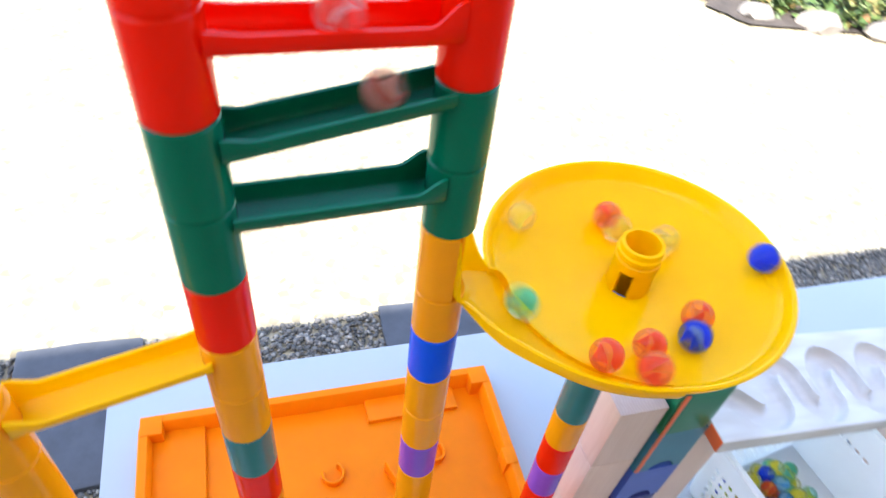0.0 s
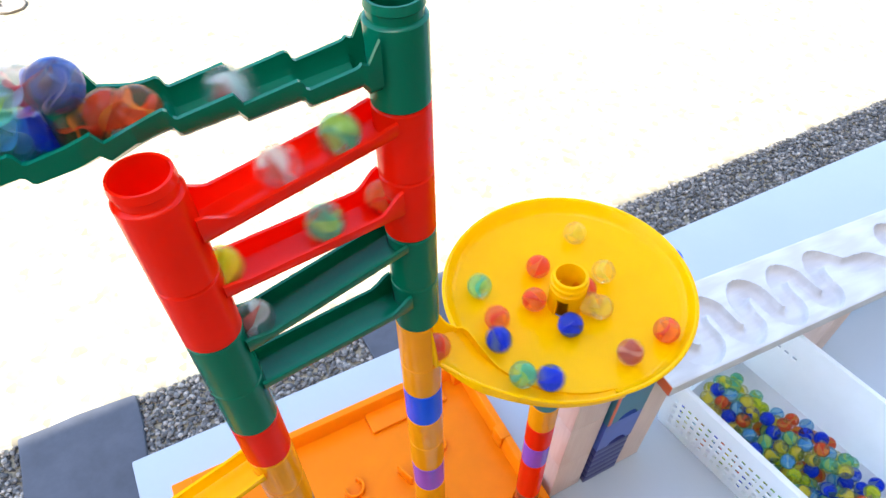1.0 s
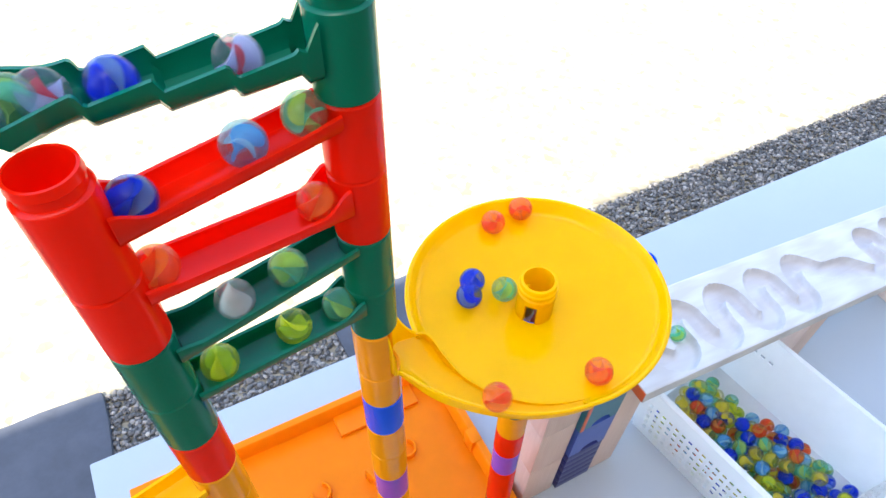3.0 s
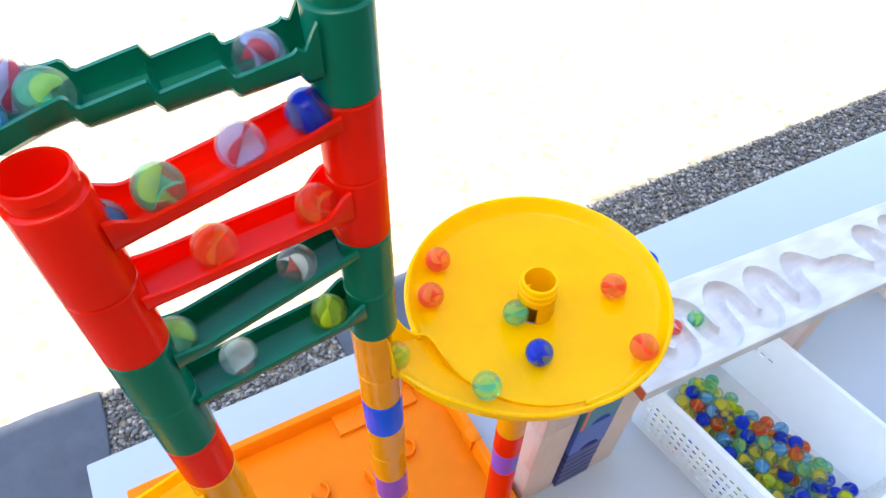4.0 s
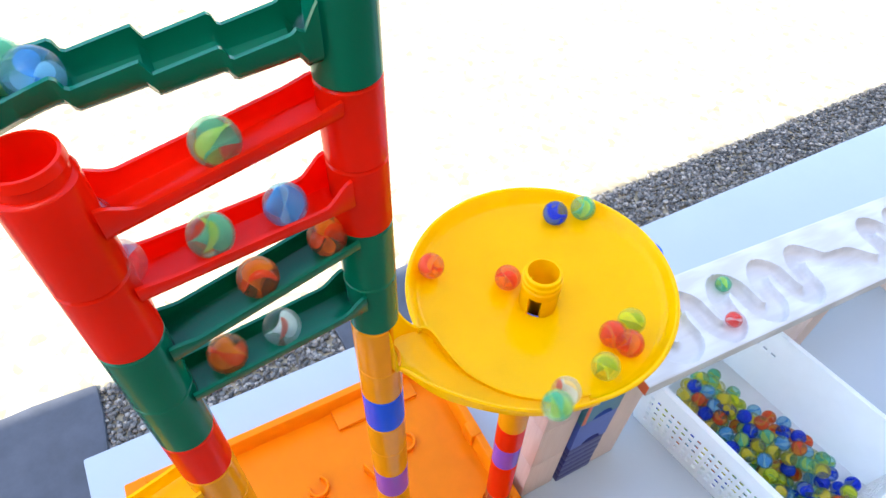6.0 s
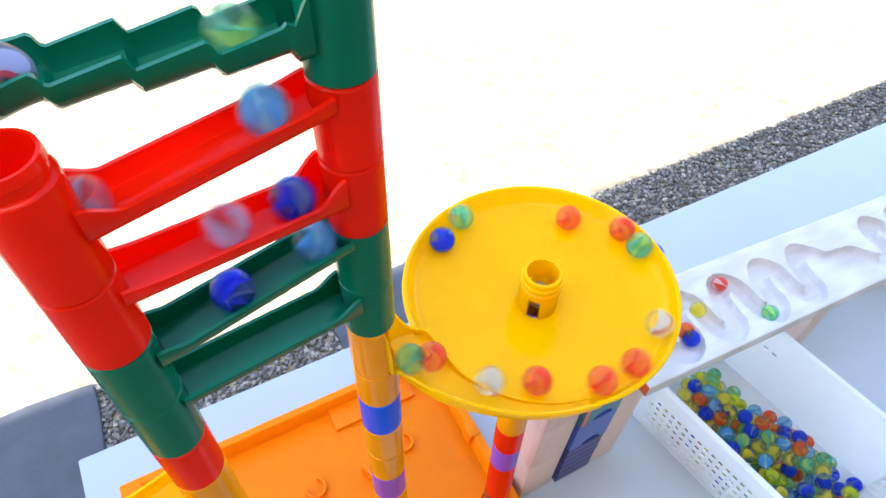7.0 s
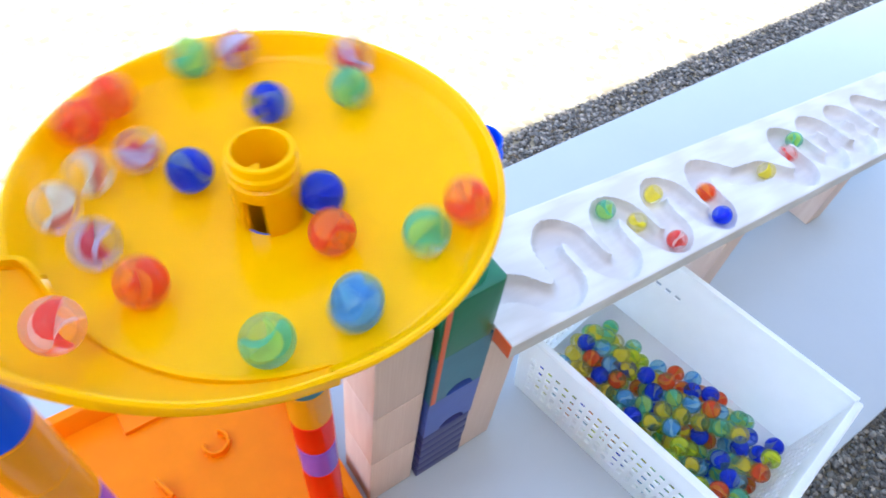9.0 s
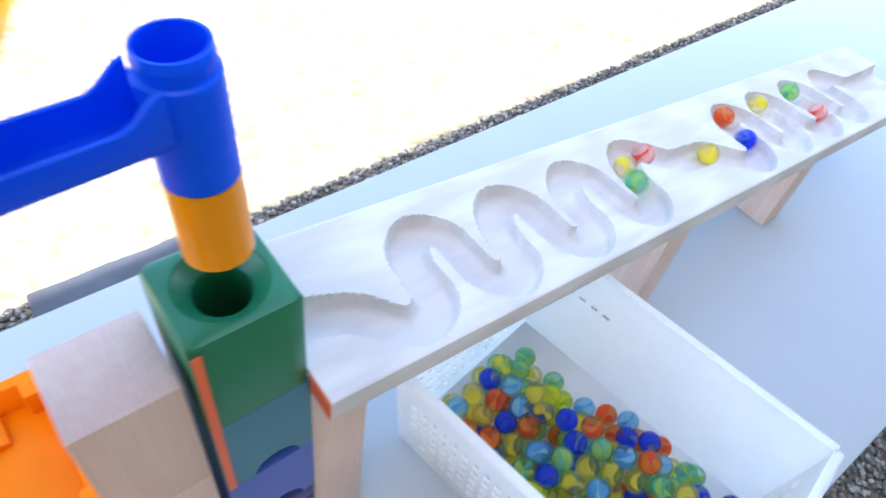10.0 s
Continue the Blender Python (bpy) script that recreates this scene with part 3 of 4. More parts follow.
block("tall_block", 4.72, 4.98, -0.03, 0.32, 0, 1.27, PALE_WOOD, "unpainted pale wooden block under the track board", "board supports", 0.012)
block("tall_block", 6.58, 6.83, -0.02, 0.3, 0, 1.03, PALE_WOOD, "unpainted pale wooden block under the track board", "board supports", 0.012)

# ---- serpentine track board ----
BX0, BX1, BYF, BYB, BT = 2.104, 7.9, -0.195, 0.62, 0.13
BZ0, BSL = 1.80, -0.128


def board_z(x):
    return BZ0 + BSL * (x - BX0)


GROOVE = [(2.1, 0.2), (2.22, 0.18), (2.4, 0.11), (2.52, -0.02)]
for xb, xt in ((2.63, 2.9), (3.14, 3.43), (3.67, 3.95), (4.18, 4.47), (5.33, 5.58), (5.82, 6.03), (6.3, 6.51), (6.76, 7.0)):
    GROOVE += [(xb, -0.058), (xb + 0.115, 0.02), (xb + 0.13, 0.15), (xt - 0.115, 0.29), (xt, 0.385)]
    if xb == 4.18:
        GROOVE += [(4.6, 0.3), (4.72, 0.19), (4.9, 0.165), (5.05, 0.14), (5.2, 0.0)]
    elif xb < 6.7:
        GROOVE += [(xt + 0.11, 0.3), (xt + 0.12, 0.13), (xt + 0.14, 0.02)]
GROOVE += [(7.12, 0.3), (7.25, 0.2), (7.5, 0.19), (7.9, 0.2)]
GR, GD = 0.098, 0.09


def spline(ctrl, per=8):
    out = []
    for j in range(len(ctrl) - 1):
        p0, p1, p2, p3 = (Vector(ctrl[max(min(q, len(ctrl) - 1), 0)]) for q in (j - 1, j, j + 1, j + 2))
        for i in range(per):
            t = i / per
            out.append(0.5 * ((2 * p1) + (p2 - p0) * t + (2 * p0 - 5 * p1 + 4 * p2 - p3) * t * t + (3 * p1 - p0 - 3 * p2 + p3) * t ** 3))
    return out + [Vector(ctrl[-1])]


GPATH = np.array([tuple(p) for p in spline(GROOVE)])


def track_board():
    nx, ny = 520, 76
    xs, ys = np.linspace(BX0, BX1, nx), np.linspace(BYF + 0.012, BYB - 0.012, ny)
    gx, gy = np.meshgrid(xs, ys, indexing="ij")
    P = np.stack([gx.ravel(), gy.ravel()], 1)
    best = np.full(len(P), 9.0)
    a, b = GPATH[:-1], GPATH[1:]
    for p, q in zip(a, b):
        near = np.abs(P[:, 0] - p[0]) < 0.25
        w = q - p
        t = np.clip(((P[near] - p) @ w) / max(w @ w, 1e-9), 0, 1)
        dd = np.hypot(*(P[near] - p - t[:, None] * w).T)
        best[near] = np.minimum(best[near], dd)
    depth = GD * np.clip(1 - (best / GR) ** 4, 0, 1) ** 0.45
    z = board_z(P[:, 0]) - depth
    verts = [(x, y, zz) for (x, y), zz in zip(P.tolist(), z.tolist())]
    faces = [(i * ny + j, (i + 1) * ny + j, (i + 1) * ny + j + 1, i * ny + j + 1) for i in range(nx - 1) for j in range(ny - 1)]
    # rounded edge, sides and underside
    border = [(i, 0) for i in range(nx)] + [(nx - 1, j) for j in range(1, ny)] + [(i, ny - 1) for i in range(nx - 2, -1, -1)] + [(0, j) for j in range(ny - 2, 0, -1)]
    first = [i * ny + j for i, j in border]
    prev = first
    for grow, drop in ((0.009, 0.004), (0.012, 0.012), (0.012, BT), ):
        ring = []
        for i, j in border:
            x, y = xs[i], ys[j]
            y += -grow if j == 0 else (grow if j == ny - 1 else 0)
            x += -grow * 0.3 if i == 0 else (grow * 0.3 if i == nx - 1 else 0)
            ring.append(len(verts))
            zz = board_z(x) - drop
            if drop < BT:
                zz = min(zz, z[i * ny + j] - 0.0005)
            verts.append((x, y, zz))
        m = len(ring)
        faces += [(prev[k], ring[k], ring[(k + 1) % m], prev[(k + 1) % m]) for k in range(m)]
        prev = ring
    faces.append(tuple(prev))
    me = bpy.data.meshes.new("track_board")
    me.from_pydata([(x * U, y * U, zz * U) for x, y, zz in verts], [], faces)
    me.polygons.foreach_set("use_smooth", [True] * len(me.polygons))
    me.set_sharp_from_angle(angle=radians(40))
    me.materials.append(BOARD_WOOD)
    return tagged(new("track_board", me), "pale whitewashed wooden board with a carved serpentine groove", "track board")


board = track_board()
# thin orange strip over the front part of the board's end
bm = box(BX0 - 0.008, BX0 - 0.003, BYF + 0.004, GY0 - 0.004, board_z(BX0) - BT, board_z(BX0) - 0.006, 0.001)
part("end_strip", bm, ORANGE_STRIP, board, "orange strip on the board's end")

# ---- basket ----
BASK = at(3.6, -0.64, 0.004, 0, 0, 9)
bw, bl_, bh = 0.69, 0.98, 0.85      # half width and length at the rim, height
bw0, bl0 = 0.63, 0.92              # at the base
basket = tagged(new("basket"), "white perforated plastic basket filled with glass marbles", "basket")
basket.matrix_basis = BASK


def wall_panel(p0, p1, q0, q1, cols, rows, lo, hi, first=0.05):
    """A sloping wall from base edge p0-p1 to rim edge q0-q1 with a field of slots left open."""
    bm = bmesh.new()
    nrm = (Vector(p1) - Vector(p0)).cross(Vector(q0) - Vector(p0)).normalized() * 0.018

    def pt(u, v):
        a = Vector(p0).lerp(Vector(p1), u)
        b = Vector(q0).lerp(Vector(q1), u)
        return a.lerp(b, v)
    us, vs = [0.0], [0.0]
    m = 0.05
    step = (1 - m - first) / cols
    for c in range(cols):
        us += [first + step * (c + 0.22), first + step * (c + 0.78)]
    us.append(1.0)
    hs = (hi - lo) / rows
    for r in range(rows):
        vs += [lo + hs * (r + 0.2), lo + hs * (r + 0.8)]
    vs.append(1.0)
    grid = {}

    def vert(i, j, k):
        if (i, j, k) not in grid:
            grid[i, j, k] = bm.verts.new(pt(us[i], vs[j]) + nrm * k)
        return grid[i, j, k]

    def solid(i, j):
        return 0 <= i < len(us) - 1 and 0 <= j < len(vs) - 1 and not (i % 2 == 1 and j % 2 == 1)
    for i in range(len(us) - 1):
        for j in range(len(vs) - 1):
            if not solid(i, j):
                continue
            bm.faces.new([vert(i, j, 0), vert(i + 1, j, 0), vert(i + 1, j + 1, 0), vert(i, j + 1, 0)])
            bm.faces.new([vert(i, j, 1), vert(i, j + 1, 1), vert(i + 1, j + 1, 1), vert(i + 1, j, 1)])
            for di, dj, e0, e1 in ((-1, 0, (i, j), (i, j + 1)), (1, 0, (i + 1, j), (i + 1, j + 1)), (0, -1, (i, j), (i + 1, j)), (0, 1, (i, j + 1), (i + 1, j + 1))):
                if not solid(i + di, j + dj):
                    bm.faces.new([vert(*e0, 0), vert(*e1, 0), vert(*e1, 1), vert(*e0, 1)])
    return bm


B4 = [(-bw0, -bl0, 0.0), (bw0, -bl0, 0.0), (bw0, bl0, 0.0), (-bw0, bl0, 0.0)]
R4 = [(-bw, -bl_, bh), (bw, -bl_, bh), (bw, bl_, bh), (-bw, bl_, bh)]
for i in range(4):
    j = (i + 1) % 4
    part("side", wall_panel(B4[i], B4[j], R4[i], R4[j], (15, 5, 15, 22)[i], (5, 1, 5, 5)[i], 0.12 if i != 1 else 0.62, 0.72 if i != 1 else 0.7, 0.05 if i != 1 else 0.7), BASKET, basket, smooth=False)
part("bottom", box(-bw0, bw0, -bl0, bl0, 0.0, 0.02, 0.005), BASKET, basket)
rim = []
for i in range(4):
    a, b = Vector(R4[i]), Vector(R4[(i + 1) % 4])
    d = (b - a).normalized()
    o = Vector((d.y, -d.x, 0))
    rings = [[p + o * 0.035 + Vector((0, 0, -0.03)), p + o * 0.045 + Vector((0, 0, 0.0)), p + o * 0.03 + Vector((0, 0, 0.012)), p - o * 0.012 + Vector((0, 0, 0.012)), p - o * 0.015, p + o * 0.02 + Vector((0, 0, -0.03))] for p in (a - d * 0.0, b + d * 0.0)]
    part("rim", sweep(rings), BASKET, basket)


# ---- marbles ----
MR = 0.071


def swirl_mesh(turns, x0, x1, start):
    """A twisted coloured vane inside a marble, reaching from x0 to x1 of its radius."""
    bm = bmesh.new()
    rings = []
    for i in range(15):
        z = -0.93 + 1.86 * i / 14
        k = math.sqrt(max(1 - z * z, 0.02))
        a = turns * z + start
        t = 0.05 * k
        c, s = math.cos(a), math.sin(a)
        xs = (x0 * k, (x0 * 0.8 + x1 * 0.2) * k, (x0 * 0.2 + x1 * 0.8) * k, x1 * k)
        rings.append([((x * c - y * s) * MR, (x * s + y * c) * MR, z * 0.9 * MR) for x, y in ((xs[0], 0), (xs[1], -t), (xs[2], -t), (xs[3], 0), (xs[2], t), (xs[1], t))])
    return sweep(rings, bm)


def marble_glass(name, col, clear, body):
    """Tinted glass: part refracting, part clear, with a slightly milky body."""
    m, nt, bs = nodes_of(name)
    bs.inputs["Base Color"].default_value = (*col, 1)
    bs.inputs["Transmission Weight"].default_value = 1.0
    bs.inputs["IOR"].default_value = 1.42
    rr = nt.nodes.new("ShaderNodeMapRange")
    rr.inputs["To Min"].default_value, rr.inputs["To Max"].default_value = 0.0, 0.05
    nt.links.new(textured(nt, 400, 3), rr.inputs["Value"])
    nt.links.new(rr.outputs[0], bs.inputs["Roughness"])
    tr = nt.nodes.new("ShaderNodeBsdfTransparent")
    tr.inputs[0].default_value = (*col, 1)
    mx = nt.nodes.new("ShaderNodeMixShader")
    mx.inputs[0].default_value = clear
    nt.links.new(bs.outputs[0], mx.inputs[1])
    nt.links.new(tr.outputs[0], mx.inputs[2])
    milk = nt.nodes.new("ShaderNodeBsdfTranslucent")
    milk.inputs[0].default_value = (*(c ** 1.5 for c in col), 1)
    skin = nt.nodes.new("ShaderNodeBsdfDiffuse")
    skin.inputs[0].default_value = (*(c ** 1.5 for c in col), 1)
    both = nt.nodes.new("ShaderNodeMixShader")
    both.inputs[0].default_value = 0.4
    nt.links.new(milk.outputs[0], both.inputs[1])
    nt.links.new(skin.outputs[0], both.inputs[2])
    m2 = nt.nodes.new("ShaderNodeMixShader")
    m2.inputs[0].default_value = body
    nt.links.new(mx.outputs[0], m2.inputs[1])
    nt.links.new(both.outputs[0], m2.inputs[2])
    nt.links.new(m2.outputs[0], nt.nodes["Material Output"].inputs[0])
    return m


# glass colour, then vanes of (colour, reach from, reach to, twist angle), then the label
KINDS = {
    "mint": ((0.55, 0.9, 0.78), [((0.3, 0.72, 0.56), -0.9, 0.9, 0), ((0.85, 0.85, 0.25), -0.8, 0.8, 1.2)], "mint green glass marble with a yellow-green swirl"),
    "yellow": ((1.0, 0.95, 0.65), [((1.0, 0.82, 0.1), -0.8, 0.8, 0)], "clear yellow glass marble with a yellow swirl"),
    "lime": ((0.9, 0.98, 0.35), [((0.95, 0.92, 0.06), -0.9, 0.9, 0), ((0.55, 0.7, 0.1), -0.7, 0.7, 1.4)], "yellow-green glass marble with a bright swirl"),
    "amber": ((1.0, 0.88, 0.65), [((1.0, 0.55, 0.08), -0.7, 0.7, 0)], "pale amber glass marble with an orange swirl"),
    "orange": ((1.0, 0.52, 0.3), [((0.98, 0.22, 0.07), -0.9, 0.9, 0), ((1.0, 0.6, 0.12), -0.85, 0.85, 1.4)], "orange glass marble with red and yellow swirls"),
    "red": ((1.0, 0.74, 0.7), [((0.92, 0.1, 0.07), -0.9, 0.9, 0), ((0.95, 0.9, 0.9), -0.75, 0.75, 1.5)], "clear reddish glass marble with a red and white swirl"),
    "brown": ((0.92, 0.72, 0.64), [((0.6, 0.17, 0.1), -0.9, 0.9, 0), ((0.85, 0.6, 0.5), -0.75, 0.75, 1.5)], "smoky glass marble with a brown-red swirl"),
    "blue": ((0.25, 0.4, 0.98), [((0.03, 0.12, 0.85), -0.9, 0.9, 0), ((0.03, 0.16, 0.9), -0.9, 0.9, 1.2), ((0.75, 0.8, 0.6), -0.9, -0.1, 2.2)], "deep blue glass marble with a pale swirl"),
    "sky": ((0.5, 0.82, 0.99), [((0.25, 0.58, 0.9), -0.85, 0.85, 0), ((0.7, 0.88, 0.95), -0.7, 0.7, 1.5)], "light blue glass marble with blue and pale swirls"),
    "lilac": ((0.86, 0.88, 1.0), [((0.7, 0.74, 0.98), -0.88, 0.88, 0), ((0.8, 0.1, 0.14), -0.6, 0.6, 1.3)], "clear glass marble with a lilac and red swirl"),
    "clear": ((0.95, 0.98, 0.96), [((0.8, 0.88, 0.84), -0.8, 0.8, 0), ((0.75, 0.25, 0.2), -0.6, 0.0, 1.3)], "clear glass marble with a white and red swirl"),
}
TEMPLATES = {}


def make_marble(kind, m, label="", group="marbles"):
    """A glass marble of one kind at a pose; the first of a kind is built, the others are copies."""
    if kind not in TEMPLATES:
        glass_col, vanes, text = KINDS[kind]
        bm = bmesh.new()
        bmesh.ops.create_uvsphere(bm, u_segments=36, v_segments=20, radius=MR)
        ob = part("marble", bm, marble_glass(kind + " marble glass", tuple(c ** 0.6 for c in glass_col), 0.6, 0.04 if kind in ("clear", "lilac", "yellow") else 0.08))
        tagged(ob, text, "marble", group)
        for col, x0, x1, start in vanes:
            part("swirl", swirl_mesh(1.1, x0, x1, start), plastic(kind + " swirl", col, 0.3, thin=0.6, see=0.42), ob, "coloured swirl")
        TEMPLATES[kind] = ob
        ob.matrix_basis = m
        return ob
    ob = copy_thing(TEMPLATES[kind], m)
    tagged(ob, KINDS[kind][2], "marble", group)
    return ob


def basket_marbles():
    """A loose heap, three marbles deep along one side and thinning out towards the other."""
    rng = random.Random(5)
    kinds = ["mint", "mint", "mint", "lime", "yellow", "lime", "yellow", "yellow", "orange", "orange", "blue", "blue", "yellow", "sky", "sky", "mint"]
    d = 2 * MR * 1.03
    placed = []
    for layer in range(3):
        z = 0.022 + MR + layer * d * 0.8
        row = 0
        y = -0.83 + (layer % 2) * d * 0.45
        while y < 0.84:
            x = -0.54 + (row % 2) * d * 0.5 + (layer % 2) * d * 0.3
            edge = (0.46 - 0.2 * y) - layer * 0.15 - 0.05 * math.sin(y * 7)
            while x < edge:
                p = Vector((x + rng.uniform(-0.008, 0.008), y + rng.uniform(-0.008, 0.008), z + rng.uniform(0, 0.01)))
                if rng.random() > 0.03 + 0.1 * layer:
                    placed.append(p)
                x += d
            y += d * 0.88
            row += 1
    for n_, p in enumerate(placed):
        rot = Euler((rng.uniform(0, 6), rng.uniform(0, 6), rng.uniform(0, 6))).to_matrix().to_4x4()
        make_marble(list(KINDS)[n_] if n_ < len(KINDS) else rng.choice(kinds), BASK @ at(*p) @ rot, group="marbles in the basket")


basket_marbles()

# the shot runs slowed down between these two times
SLOW0, SLOW1, QUICK = 1.8, 6.85, 5.0


def flow(t):
    if t < SLOW0:
        return SLOW0 - QUICK * (SLOW0 - t)
    return t if t < SLOW1 else SLOW1 + QUICK * (t - SLOW1)


UC = -Vector(C1).normalized()
SPAN = Vector(C1).length
# ramps: start and end along the column line, rim heights, start time, duration
LEGS = [(-0.11, -0.74, 5.10, 5.055, 0.0, 1.4), (-0.74, -0.11, 4.79, 4.725, 2.7, 1.15), (-0.11, -0.74, 4.51, 4.465, 5.0, 1.5), (-0.74, -0.11, 4.205, 4.13, 6.8, 1.25)]
FOOT, ENTRY = 8.25, 0.75          # when a marble leaves the ramps, and its time in the entry channel
TROUGH = [(0.02, -0.02, 3.64), (0.11, -0.04, 3.6), (0.18, -0.13, 3.545), (0.28, -0.26, 3.485), (0.43, -0.39, 3.47)]


def along(pts, f):
    f = min(max(f, 0), 1) * (len(pts) - 1)
    j = min(int(f), len(pts) - 2)
    return Vector(pts[j]).lerp(Vector(pts[j + 1]), f - j)


def feeder(ahead, k):
    """Place on the feeder for a marble that is ahead seconds from the first ramp, k-th in the hopper's queue."""
    ang = radians(175)
    d, w = Vector((math.cos(ang), math.sin(ang), 0)), Vector((-math.sin(ang), math.cos(ang), 0))
    up = 0.0
    if ahead < 1.0:
        s = 0.1 + 0.65 * ahead
        off = 0.0
    else:
        s = 0.75 + 0.078 * k
        off = 0.072 * math.cos(math.pi * k) * smoothstep(0, 1, k)
        if s > 1.42:                      # the last ones lie on top of the others
            s = max(2.84 - s, 0.95)
            up = 0.12 * smoothstep(8.6, 9.6, k)
    p = d * s + w * off
    return Vector((p.x, p.y, 5.207 + 0.03 * s + 0.012 + MR + 0.004 + up))


def ramp_place(q, k):
    """Place in the tower, q seconds after the start of the first ramp."""
    if q < 0:
        p = feeder(max(-q - 0.15, 0), k)
        return Vector((0, 0, 5.2)).lerp(p, smoothstep(0.0, 0.25, -q))
    for n_, (a, b, za, zb, t0, dur) in enumerate(LEGS):
        if q <= t0 + dur:
            f = max((q - t0) / dur, 0)
            s = a + (b - a) * f
            return Vector((UC.x * s, UC.y * s, za + (zb - za) * f - 0.062 + MR))
        nxt = LEGS[n_ + 1] if n_ < 3 else None
        gap_end = nxt[4] if nxt else FOOT
        if q < gap_end:
            g = (q - t0 - dur) / (gap_end - t0 - dur)
            s0, z0 = b, zb - 0.062 + MR
            s1, z1 = (nxt[0], nxt[2] - 0.062 + MR) if nxt else (0.02, 3.6)
            s = s0 + (s1 - s0) * g + (0.1 if s0 > -0.4 else -0.1) * math.sin(math.pi * g)
            return Vector((UC.x * s, UC.y * s, z0 + (z1 - z0) * g))
    return along(TROUGH, (q - FOOT) / ENTRY)


def dish_place(a, r):
    if r > 0.615 and not 165 < a % 360 < 250:
        r = 0.615
    a = radians(a)
    z = 3.305 + 0.16 * r + MR
    if r > 0.58:
        z += (r - 0.58) * 0.5
    c = Vector(C3)
    return Vector((c.x + r * math.cos(a), c.y + r * math.sin(a), z))


def dish_rate(t):
    return 70 if SLOW0 < t < SLOW1 else 300


